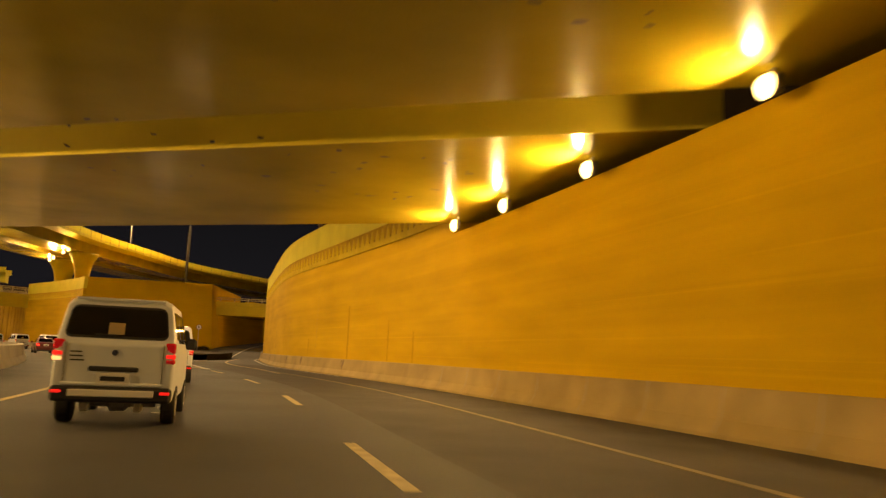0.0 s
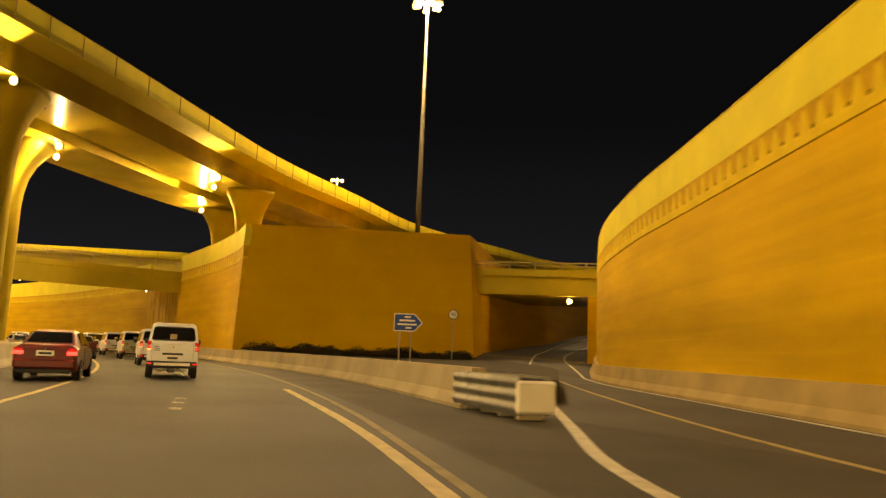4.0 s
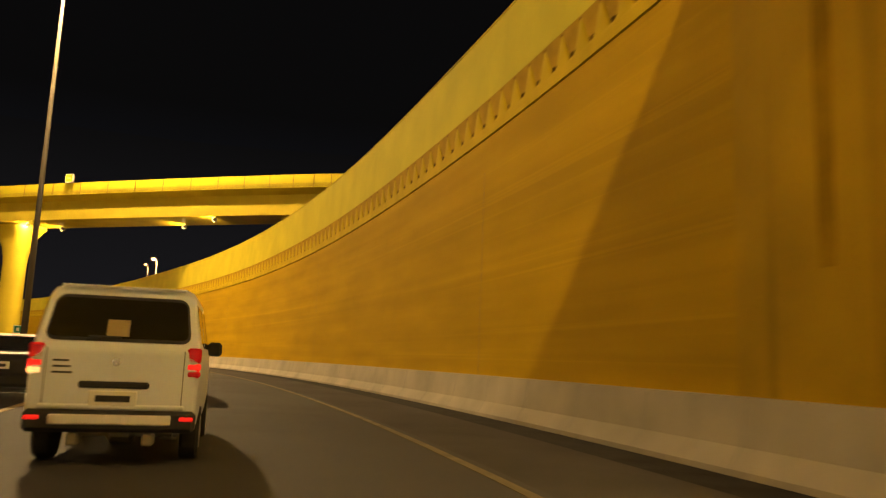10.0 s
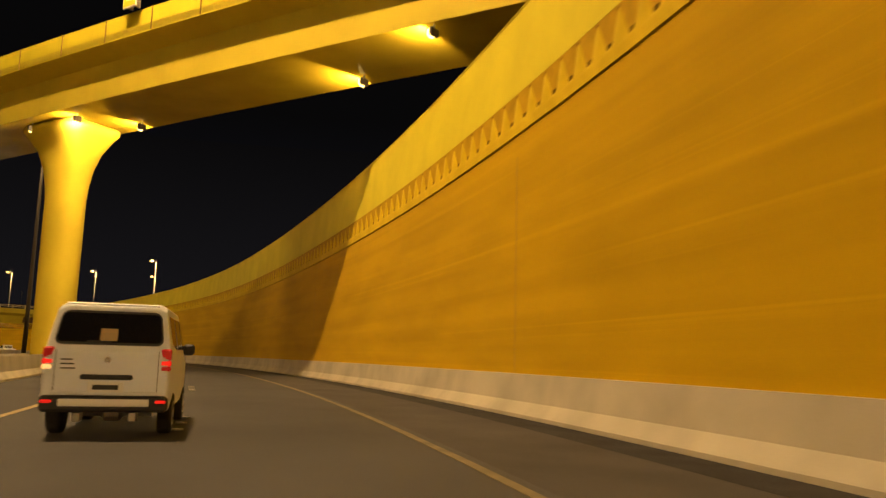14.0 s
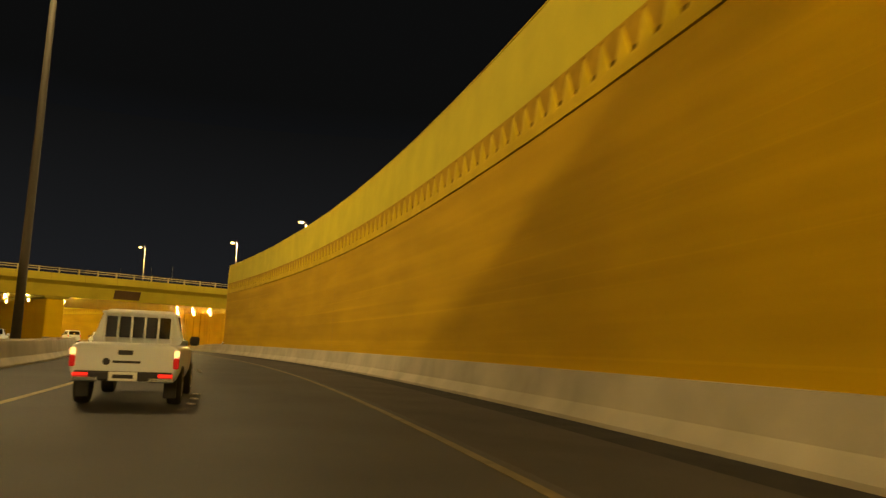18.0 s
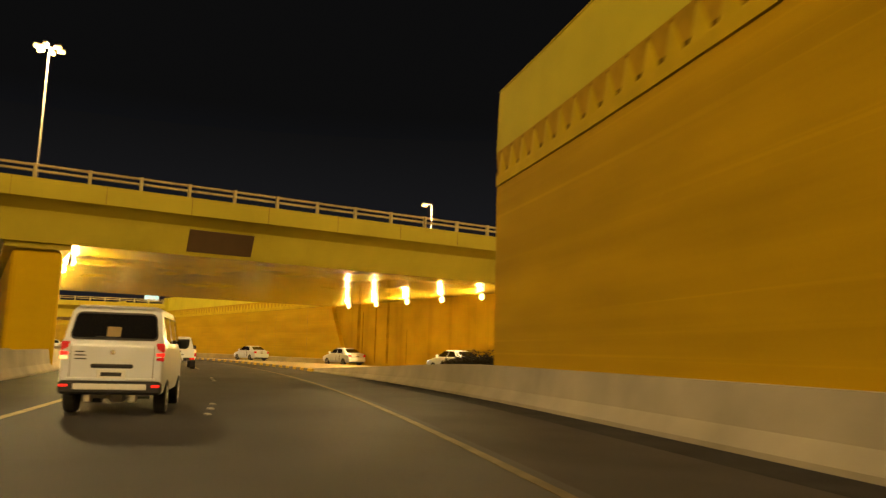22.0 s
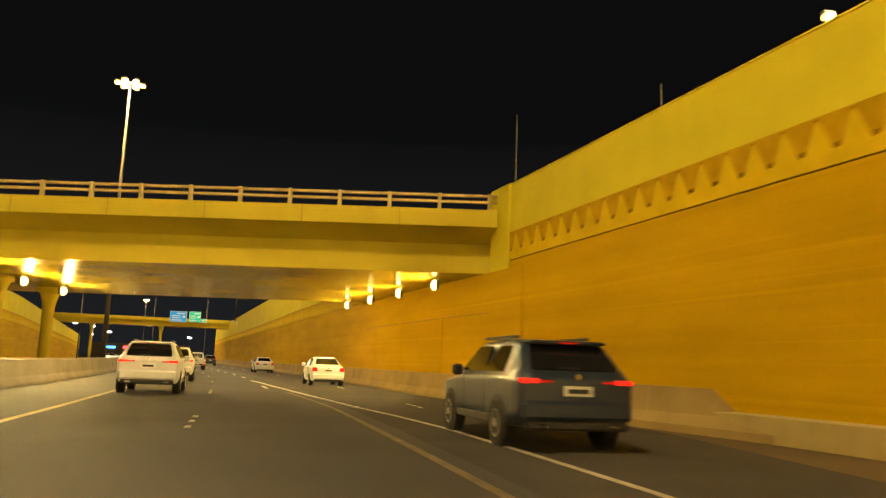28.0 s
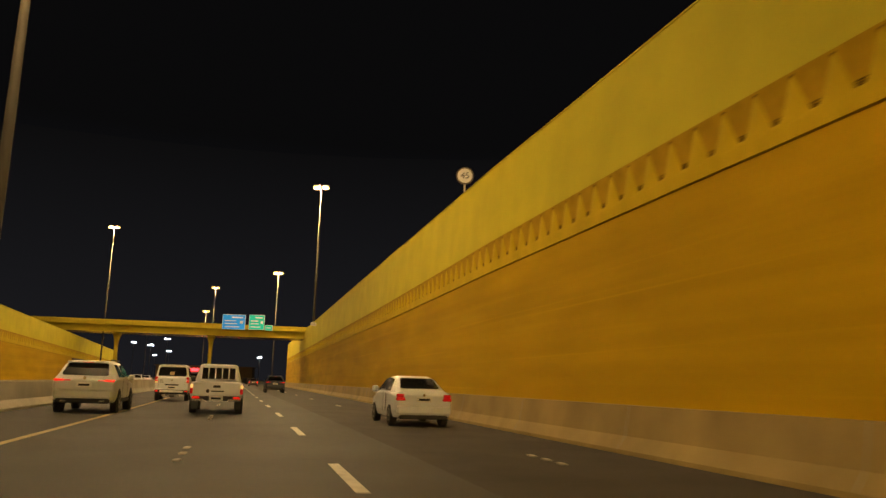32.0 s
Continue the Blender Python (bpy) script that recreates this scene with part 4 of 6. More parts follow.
floods(((8.4, 4.6), (8.24, 10.8)), 6.03, (-1, 0.1), WALL_W * 0.3, 6.35)
floods(((7.92, 17.2), (7.5, 22.4), (7.05, 26.6)), 6.03, (-1, 0.1), WALL_W * 0.5, 6.35)
# left row is added out of view to brighten the wall and soffit
floods(((-19.9, 38.5),), 6.03, (1, 0.15), WALL_W * 2.6, 6.35)
floods(((-19.9, 28.0), (-19.9, 18.0), (-19.9, 8.0)), 6.03, (1, 0.15), WALL_W * 2.6, 6.35)
floods(((-39.5, 139.4),), 6.75, (-0.8, -0.3), WALL_W * 0.5, 7.14)
floods(((-47.9, 129.7), (-56.0, 122.4)), 6.75, (0.8, 0.3), WALL_W * 0.22, 7.14)
floods(((2.75, 118.6),), 5.75, (-0.5, -0.8), WALL_W * 0.1, 6.1)
floods([(-210.8 - k * 4.55, 258.2 - k * 0.4) for k in range(6)], 5.1, (0, -1), WALL_W * 0.75, 5.45)
floods([(-211.8 - k * 4.5, 232.25) for k in range(6)], 5.0, (0, 1), WALL_W * 0.22, 5.45, True)
floods([(-214 - k * 9, 229.15) for k in range(3)], 5.0, (0, -1), WALL_W * 0.6, 5.45)
floods([(-289.3 - k * 4.5, 249.7 - k * 0.75) for k in range(4)], 4.5, (-0.15, -1), WALL_W * 0.4, 4.8)
floods([(-292.5 - k * 5.0, 231.3 + k * 0.5) for k in range(3)], 4.45, (0.15, 1), WALL_W * 0.8, 4.8)
floods(((-88.9, 192.0), (-94.8, 194.7), (-110.4, 193.6), (-112.2, 190.8), (-116.4, 190.5)), 13.78, (-1, 0.05), WALL_W * 0.9, 14.1)
floods(((-24.6, 113.6), (-26.0, 117.2), (-28.6, 93.4), (-29.4, 97.4)), 13.68, (-0.3, -1), WALL_W * 1.0, 14.0)
floods(((-28.2, 121.6), (-29.6, 125.4), (-31.8, 104.2), (-33.4, 107.0)), 13.22, (-0.3, -1), WALL_W * 1.0, 13.55)


# ---- expansion joints on the walls ----
def joint_strip(name, p, t, z0, z1, depth=0.02):
    m = Matrix(((t.x, t.y, 0, p.x), (t.y, -t.x, 0, p.y), (0, 0, 1, 0), (0, 0, 0, 1)))
    ob = part(name, box(bmesh.new(), -0.012, 0.012, -0.004, depth, z0, z1, m), M_JOINT)
    return tagged(ob, "narrow expansion joint in the wall", "wall joint", "expansion joints", "structure")


for u in (11.6, 13.4, 15.3, 17.2, 19.0, 20.8, 22.4):
    o = float(np.interp(u, [r[0] for r in OFF_B], [r[1] for r in OFF_B]))
    joint_strip("wall_joint", at(u, o).xy, along(u), 0.95, 6.1)
for i in (35, 41, 47):
    joint_strip("wall_joint", pa[i], (pa[i + 1] - pa[i - 1]).normalized(), 0.95, 6.5)
for x in (-243.0, -250.5, -258, -265.5, -273):
    y = 256.6 + (x + 236.8) * 0.1 - 0.02
    joint_strip("wall_joint", Vector((x, float(np.interp(-x, [236.8, 250, 262, 287], [256.6, 255.6, 254.3, 251.6])))), Vector((-1, -0.1)).normalized(), 0.0, 5.1)
setting("plinth_third", sweep(densify([(-235.6, 256.62), (-238.2, 256.42), (-250, 255.52), (-262, 254.22), (-286.4, 251.25)], 3.0), [(0, -0.1), (0, 0.42), (0.09, 0.48), (0.4, 0.48), (0.4, -0.1)]),
        M_PLINTH, "low stained plinth at the foot of the wall", "plinth")

# plain pier that closes the third wall at the bridge, and shallow ribs below it
setting("wall_pier", prism(bmesh.new(), [(-284.9, 251.42), (-286.52, 251.22), (-286.6, 252.0), (-285.0, 252.2)], 4.75, 7.95), M_PANEL, "plain ochre pier closing the frieze at the bridge", "wall")
for u, w in ((30.03, 0.34), (30.33, 0.22), (30.79, 0.26), (31.2, 0.22)):
    o = float(np.interp(u, [r[0] for r in OFF_D], [r[1] for r in OFF_D]))
    t = along(u)
    m = Matrix.Translation(at(u, o)) @ Matrix.Rotation(math.atan2(t.y, t.x) + 0.1, 4, "Z")
    setting("wall_rib", bevel_all(box(bmesh.new(), -w, w, -0.2, 0.035, 0.8, 3.3, m), 0.015), M_WALL, "shallow upright rib on the wall below the bridge", "wall")

# sloping end of the third wall under the bridge
bm = bmesh.new()
fr = [bm.verts.new(p) for p in ((-235.0, 256.74, -0.1), (-238.21, 256.5, -0.1), (-238.21, 256.5, 5.3))]
bk = [bm.verts.new(p) for p in ((-235.0, 257.5, -0.1), (-238.21, 257.5, -0.1), (-238.21, 257.5, 5.3))]
bm.faces.new(fr), bm.faces.new(bk[::-1])
for k in range(3):
    bm.faces.new((fr[k], fr[(k + 1) % 3], bk[(k + 1) % 3], bk[k]))
setting("wing_wall", bm, M_WALL, "sloping end of the ochre wall beneath the bridge", "wall")


# ---- stains that run down the walls ----
def stain(p, t, z0, z1, width, seed, mat=None):
    rg = random.Random(seed)
    m = Matrix.Translation((p.x, p.y, 0)) @ Matrix.Rotation(math.atan2(t.y, t.x), 4, "Z")
    n = max(4, int((z1 - z0) / 0.3))
    bm = bmesh.new()
    rows = []
    for i in range(n + 1):
        f = i / n
        w = width * (0.75 + 0.25 * math.sin(math.pi * min(1, f * 0.9 + 0.08))) * rg.uniform(0.9, 1.05)
        c = rg.uniform(-0.012, 0.012)
        rows.append([bm.verts.new(m @ Vector((c + s * w / 2, y, z0 + (z1 - z0) * f))) for s, y in ((-1, 0.004), (1, 0.004), (1, -0.05), (-1, -0.05))])
    for r, q in zip(rows, rows[1:]):
        for k in range(4):
            bm.faces.new((r[k], r[(k + 1) % 4], q[(k + 1) % 4], q[k]))
    ob = part("wall_stain", bm, mat or M_STAIN)
    return tagged(ob, "brown damp stain running down the ochre wall", "stain", "stains on the walls", "structure")


for k, (y, z0, z1, w) in enumerate(((43.2, 0.95, 3.9, 0.22), (33.0, 0.95, 2.4, 0.10), (36.5, 0.95, 2.9, 0.12), (52.0, 0.95, 2.1, 0.14), (61.0, 0.95, 4.2, 0.10))):
    i = next(q for q in range(len(pa)) if pa[q + 1].y > y)
    stain(pa[i].lerp(pa[i + 1], (y - pa[i].y) / (pa[i + 1].y - pa[i].y)), (pa[i + 1] - pa[i]).normalized(), z0, z1, w, k)
for k, (u, z0, z1, w) in enumerate(((9.98, 0.9, 6.5, 0.3), (10.08, 2.0, 6.9, 0.6), (10.2, 3.2, 7.0, 0.3), (10.3, 1.2, 7.0, 0.5), (10.48, 0.9, 7.0, 0.6), (10.6, 2.4, 7.0, 0.3))):
    stain(at(u, 6.0).xy, along(u), z0, z1, w, 20 + k)
M_SOAKED = material("dark_soaked_render", (0.33, 0.215, 0.008), 0.95, vary=0.4, scale=1.2, bump=0.1, grain=30, spec=0.08)
for k, (x, w, top) in enumerate(((-233.7, 0.55, 5.3), (-230.9, 0.26, 5.1), (-229.0, 0.42, 5.3), (-233.0, 0.2, 4.6), (-226.2, 0.1, 3.0))):
    stain(Vector((x, 259.7 + (x + 208.2) * 0.0944)), Vector((-1, -0.0944)).normalized(), 0.3, top, w, 40 + k, M_SOAKED)

# ---- kerb stones of the island, painted in turn ----
M_KERBY = material("yellow_kerb_paint", (0.58, 0.40, 0.03), 0.7, vary=0.4, scale=4, bump=0.15)
M_KERBG = material("grey_kerb_concrete", (0.22, 0.20, 0.18), 0.8, vary=0.3, scale=4, bump=0.2)
kerb = tagged(new("kerb"), "kerb of stones painted yellow and grey in turn", "kerb", kind="structure")


def kerb_mesh(mat):
    return finish(bevel_all(box(bmesh.new(), -0.47, 0.47, -0.10, 0.09, -0.05, 0.155), 0.03), "kerb_stone", mat)


KERBS = [kerb_mesh(M_KERBY), kerb_mesh(M_KERBG)]
run, want, k = 0.0, 0.5, 0
for a, b in zip(isl, isl[1:]):
    seg = (b - a).length
    while want <= run + seg:
        p = a.lerp(b, (want - run) / seg)
        ob = part("kerb_stone", KERBS[k % 2], None, kerb)
        ob.location, ob.rotation_euler[2] = (p.x, p.y, 0), math.atan2((b - a).y, (b - a).x)
        want, k = want + 0.98, k + 1
    run += seg

# ---- lines of the slip road ----
def plan_line(name, pts, width, mat, label):
    bm = sweep(smooth(pts, 5), [(-width / 2, -0.006), (-width / 2, 0.006), (width / 2, 0.006), (width / 2, -0.006)])
    return setting(name, bm, mat, label, "road marking")


plan_line("gore_line_right", [(-1.95, 46.4), (-2.4, 48.7), (-3.4, 55.4), (-4.7, 65), (-4.4, 72), (-3.2, 88), (-2.3, 102)], 0.22, M_WHITE, "thick pale line round the nose of the gore")
plan_line("gore_line_left", [(-2.15, 46.4), (-3.5, 51.8), (-6.2, 62.4), (-8.2, 70), (-11.4, 80)], 0.2, M_YELLOW, "worn yellow line along the gore")
plan_line("slip_line", [(1.9, 43.2), (0.9, 51.1), (0.3, 54.5), (-0.7, 60), (-1.6, 70.8), (-1.4, 86), (-0.6, 101)], 0.15, M_YELLOW, "curved yellow line on the slip road")
EDGE = smooth([(4.95, 42), (3.35, 51.5), (2.15, 60), (1.6, 70), (1.3, 85), (1.15, 95), (1.5, 101)], 6)
rest = [p for p in EDGE if p.y > 66]
plan_line("slip_edge_line", rest, 0.13, M_WHITE, "curved pale edge line below the wall")
dash = [p for p in densify([p for p in EDGE if p.y < 67], 0.9)]
for a, b in list(zip(dash, dash[1:]))[::2]:
    setting("edge_dash", sweep([a, b], [(-0.06, -0.006), (-0.06, 0.006), (0.06, 0.006), (0.06, -0.006)]), M_WHITE, "short pale dash of the worn edge line", "road marking")


def ramp_line(name, pts, width, mat, label):
    pts, bm, rows = smooth(pts, 6), bmesh.new(), []
    for i, p in enumerate(pts):
        t = (pts[min(i + 1, len(pts) - 1)] - pts[max(i - 1, 0)]).normalized()
        q = [(p.x + t.y * s * width / 2, p.y - t.x * s * width / 2) for s in (-1, 1)]
        rows.append([bm.verts.new((x, y, ramp_z(x, y) + dz)) for (x, y), dz in ((q[0], -0.01), (q[0], 0.012), (q[1], 0.012), (q[1], -0.01))])
    for r, s in zip(rows, rows[1:]):
        for k in range(3):
            bm.faces.new((r[k], r[k + 1], s[k + 1], s[k]))
    return setting(name, bm, mat, label, "road marking")


ramp_line("ramp_edge_line", [(1.5, 101.2), (2.0, 108), (2.2, 113.2), (2.4, 118.2), (3.3, 123.3), (5.7, 130.7), (9.9, 140.3), (14.5, 148), (20, 154)], 0.17, M_WHITE, "curved pale edge line climbing through the underpass")
ramp_line("ramp_outer_line", [(-2.2, 102.3), (-1.3, 110), (0.3, 120.6), (1.8, 126), (5.0, 137), (9.8, 150), (16.2, 163.7), (23, 173)], 0.15, M_WHITE, "faint pale outer line of the climbing slip road")
ramp_line("road_joint", [(-3.9, 118.9), (0, 118.6), (4.0, 117.6)], 0.35, M_JOINT, "dark expansion joint across the slip road")

# damp patches on the slip barrier
for y, wide in ((42.95, 0.34), (43.4, 0.12), (52.6, 0.4), (57.5, 0.35), (70.0, 0.3)):
    i = next(q for q in range(len(foot)) if foot[q + 1].y > y)
    a, b = Vector(foot[i]).xy, Vector(foot[i + 1]).xy
    t = (b - a).normalized()
    a = a.lerp(b, (y - a.y) / (b.y - a.y))
    for k, (z0, z1) in enumerate(((0.62, 0.86), (0.45, 0.922), (0.36, 0.922), (0.5, 0.8))):
        s = [(0.171 + 0.169 * (z - 0.33) - 0.005, z) for z in (z0, z1)] + [(0.4, z1), (0.4, z0)]
        setting("barrier_stain", sweep([a + t * wide * k / 4, a + t * wide * (k + 1) / 4], s), M_DAMPB, "dark damp patch on the slip road barrier", "stain")

# ---- crash cushion at the gore ----
cush = tagged(new("crash_cushion"), "grey ribbed steel crash cushion with a white nose plate", "crash cushion")
cush.matrix_world = pose(-5.0, 72.2, 0, 0, 0, 20)
for s in (-1, 1):
    for k in range(4):
        wave = [(0.33 + 0.045 * (0.5 - 0.5 * math.cos(n / 24 * 6 * math.pi)) + 0.012 * (k % 2), 0.1 + 0.74 * n / 24) for n in range(25)]
        ring = [(x, z) for x, z in wave] + [(0.29, wave[-1][1]), (0.29, wave[0][1])]
        bm = bmesh.new()
        ends = [[bm.verts.new((s * x, 0.05 + k * 0.86 + e, z)) for x, z in ring] for e in (0.0, 0.9)]
        for n in range(len(ring)):
            m = (n + 1) % len(ring)
            bm.faces.new((ends[0][n], ends[0][m], ends[1][m], ends[1][n]))
        bm.faces.new(ends[0]), bm.faces.new(ends[1][::-1])
        bmesh.ops.recalc_face_normals(bm, faces=bm.faces)
        part("side_panel", bm, M_RIB, cush, "corrugated grey steel side panel")
for k in range(6):
    part("cross_bar", box(bmesh.new(), -0.3, 0.3, 0.25 + k * 0.56, 0.4 + k * 0.56, 0.72, 0.79), M_RUBBER, cush, "dark cross bar")
for k in range(4):
    part("bulkhead", bevel_all(box(bmesh.new(), -0.28, 0.28, 0.2 + k * 0.9, 0.3 + k * 0.9, 0.0, 0.7), 0.02), M_STEEL, cush)
part("nose_plate", bevel_all(box(bmesh.new(), -0.42, 0.42, -0.06, 0.06, 0.14, 0.76), 0.05), M_SIGNWHITE, cush, "white reflective nose plate")


# ---- signs ----
def bar_text(name, parent, rows, mat, y=-0.012):
    """Plain bars in place of writing that cannot be read: rows of (x0, x1, z0, z1)."""
    for x0, x1, z0, z1 in rows:
        part(name, box(bmesh.new(), x0, x1, y - 0.004, y, z0, z1), mat, parent)


def lettering(name, text, size, mat, parent, m):
    cu = bpy.data.curves.new(name, "FONT")
    cu.body, cu.size, cu.align_x, cu.align_y, cu.extrude = text, size, "CENTER", "CENTER", 0.003
    tmp = bpy.data.objects.new(name, cu)
    me = bpy.data.meshes.new_from_object(tmp)
    bpy.data.objects.remove(tmp)
    me.materials.append(mat)
    ob = part(name, me, None, parent)
    ob.matrix_local = m
    return ob


FACE = Matrix.Rotation(radians(90), 4, "X")


def speed_sign(place, turn, base_z):
    thing = tagged(new("speed_sign"), "round white speed sign marked 45 on a thin post", "road sign", "speed signs")
    thing.matrix_world = pose(place[0], place[1], base_z, 0, 0, turn)
    h = place[2] - base_z
    part("post", lathe(bmesh.new(), [(0.035, -0.3), (0.035, h - 0.02)], Matrix.Translation((0, 0.06, 0)), 10), M_STEEL, thing)
    disc = lathe(bmesh.new(), [(0.36, 0), (0.36, 0.02)], Matrix.Translation((0, 0.01, h)) @ Matrix.Rotation(radians(90), 4, "X"), 32)
    part("rim", disc, M_HOUSING, thing, "dark weathered rim")
    disc = lathe(bmesh.new(), [(0.30, 0.02), (0.30, 0.026)], Matrix.Translation((0, 0.01, h)) @ Matrix.Rotation(radians(90), 4, "X"), 32)
    part("face", disc, M_SIGNWHITE, thing)
    lettering("numerals", "45", 0.36, M_SIGNBLACK, thing, Matrix.Translation((0, -0.022, h)) @ FACE)
    return thing


speed_sign((-6.5, 111.8, 4.0), 8, 1.2)
speed_sign((-340.5, 244.95, 9.5), 85, 7.9)

arrow = tagged(new("direction_sign"), "blue arrow-shaped direction sign with pale lettering on two posts", "road sign")
arrow.matrix_world = pose(-9.1, 101.2, 0.6, 0, 0, 5)


def arrow_plate(g, y0, y1):
    bm = bmesh.new()
    pr = [(-0.75 - g, 1.85 - g), (0.35 + g * 0.4, 1.85 - g), (0.78 + g * 1.2, 2.3), (0.35 + g * 0.4, 2.75 + g), (-0.75 - g, 2.75 + g)]
    fr = [bm.verts.new((x, y0, z)) for x, z in pr]
    bk = [bm.verts.new((x, y1, z)) for x, z in pr]
    bm.faces.new(fr), bm.faces.new(bk[::-1])
    for i in range(5):
        bm.faces.new((fr[i], bk[i], bk[(i + 1) % 5], fr[(i + 1) % 5]))
    return bm


part("border", arrow_plate(0.06, -0.004, 0.03), M_SIGNWHITE, arrow, "white border")
part("panel", arrow_plate(0.0, -0.012, -0.005), M_BLUE, arrow)
bar_text("writing_bar", arrow, [(-0.2, 0.15, 2.56, 2.66), (-0.5, 0.4, 2.36, 2.46), (-0.6, 0.5, 2.14, 2.24), (-0.15, 0.2, 1.95, 2.04)], M_SIGNWHITE)
for x in (-0.45, 0.2):
    part("post", lathe(bmesh.new(), [(0.04, -0.6), (0.04, 2.7)], Matrix.Translation((x, 0.08, 0)), 10), M_STEEL, arrow)

# dark board on the second bridge, signs on the third and fourth
board = tagged(part("bridge_board", bevel_all(box(bmesh.new(), -0.04, 0.04, -1.55, 1.55, -0.55, 0.55), 0.02), M_BOARD), "plain dark brown board fixed to the bridge face", "board")
board.location = (-208.93, 238.35, 6.13)
board.rotation_euler = (0, radians(22.9), radians(1.2))


def panel_sign(name, place, turn, w, h, mat, label, rows):
    thing = tagged(new(name), label, "road sign", "direction signs")
    thing.matrix_world = pose(*place, 0, 0, turn)
    part("frame", bevel_all(box(bmesh.new(), -w / 2 - 0.06, w / 2 + 0.06, 0.0, 0.08, -h / 2 - 0.06, h / 2 + 0.06), 0.02), M_SIGNWHITE, thing)
    part("panel", box(bmesh.new(), -w / 2, w / 2, -0.008, -0.002, -h / 2, h / 2), mat, thing)
    bar_text("writing_bar", thing, [(a * w / 2, b * w / 2, c * h / 2, d * h / 2) for a, b, c, d in rows], M_SIGNWHITE)
    for x in (-w * 0.3, w * 0.3):
        part("bracket", box(bmesh.new(), x - 0.05, x + 0.05, 0.08, 0.4, -h / 2, h / 2), M_STEEL, thing)
    return thing


M_BLUELIT = material("lit_blue_sign", (0.015, 0.20, 0.46), 0.4, vary=0.05, bump=0, emit=0.8)
M_GREENLIT = material("lit_green_sign", (0.01, 0.38, 0.26), 0.4, vary=0.05, bump=0, emit=0.7)
M_PALEBLUE = material("lit_pale_blue_sign", (0.35, 0.62, 0.85), 0.4, vary=0.05, bump=0, emit=0.9)
ROWSBIG = [(-0.2, 0.8, 0.55, 0.75), (-0.8, 0.2, 0.1, 0.25), (-0.8, 0.3, -0.3, -0.15), (0.55, 0.85, -0.2, 0.2), (-0.8, 0.5, -0.75, -0.6)]
panel_sign("direction_sign", (-428.0, 224.0, 9.6), 83, 3.3, 2.1, M_BLUELIT, "large lit blue direction sign hung on the far bridge", ROWSBIG)
panel_sign("direction_sign", (-428.25, 227.3, 9.7), 83, 2.2, 2.1, M_GREENLIT, "large lit green direction sign hung on the far bridge", ROWSBIG)
panel_sign("direction_sign", (-428.4, 229.1, 8.95), 83, 1.0, 0.7, M_GREENLIT, "small lit green sign beside the large one", [(-0.7, 0.7, -0.3, 0.3)])
lit = panel_sign("direction_sign", (-303.5, 252.6, 8.95), 83, 2.1, 0.8, M_PALEBLUE, "small lit pale blue sign standing above the wall", [(-0.7, 0.7, 0.2, 0.5), (-0.5, 0.6, -0.5, -0.2)])
for x in (-0.6, 0.6):
    part("post", lathe(bmesh.new(), [(0.05, -1.2), (0.05, 0.3)], Matrix.Translation((x, 0.2, 0)), 8), M_STEEL, lit)
panel_sign("marker_sign", (-93.3, 175.9, 2.4), 60, 0.5, 0.5, M_GREEN, "small green distance marker on the mast", [(-0.4, 0.4, -0.5, 0.5)])
panel_sign("advert_board", (-104.6, 188.75, 17.95), 5, 0.85, 0.75, M_PANEL, "small pale board on the flyover parapet", [(-0.5, 0.5, -0.2, 0.2)])


# ---- planting ----
def clump(bm, c, r, n, rng, leaf=0.12):
    for _ in range(n):
        d = Vector((rng.gauss(0, 1), rng.gauss(0, 1), abs(rng.gauss(0, 0.8)))).normalized() * r * rng.uniform(0.5, 1.05)
        p = c + d
        a, b2 = rng.uniform(0, 6.3), rng.uniform(-0.9, 0.9)
        u = Vector((math.cos(a), math.sin(a), b2)).normalized() * leaf * rng.uniform(0.7, 1.5)
        v = u.cross(Vector((rng.gauss(0, 1), rng.gauss(0, 1), 1))).normalized() * leaf * 0.5
        bm.faces.new([bm.verts.new(q) for q in (p - u, p + v, p + u, p - v)])


rng = random.Random(7)
hedge = bmesh.new()
for i in range(72):
    f = i / 71
    c = Vector((-186 - 23 * f + rng.uniform(-.3, .3), 247.4 + 4.2 * f + rng.uniform(-.4, .4), 0.42))
    r = rng.uniform(0.5, 0.75) if i % 9 else rng.uniform(0.9, 1.15)
    clump(hedge, c, r * (1.75 - 0.85 * f), 900, rng, 0.07)
tagged(part("hedge", hedge, M_LEAF), "dark low hedge of scrub behind the barrier", "hedge", kind="stuff")
scrub = bmesh.new()
for i in range(110):
    f = rng.random()
    p = Vector((-20.5, 111.7, 0.95)).lerp(Vector((-5.2, 114.6, 1.0)), f)
    p, r = p + Vector((rng.uniform(-.3, .3), rng.uniform(-1.8, 0.3), -0.15)), rng.uniform(0.3, 0.55) if i % 5 else rng.uniform(0.55, 0.85)
    clump(scrub, p, r, 260 if i % 5 else 600, rng, 0.06)
tagged(part("scrub", scrub, M_LEAF), "dark scrub at the foot of the block", "shrub", kind="stuff")


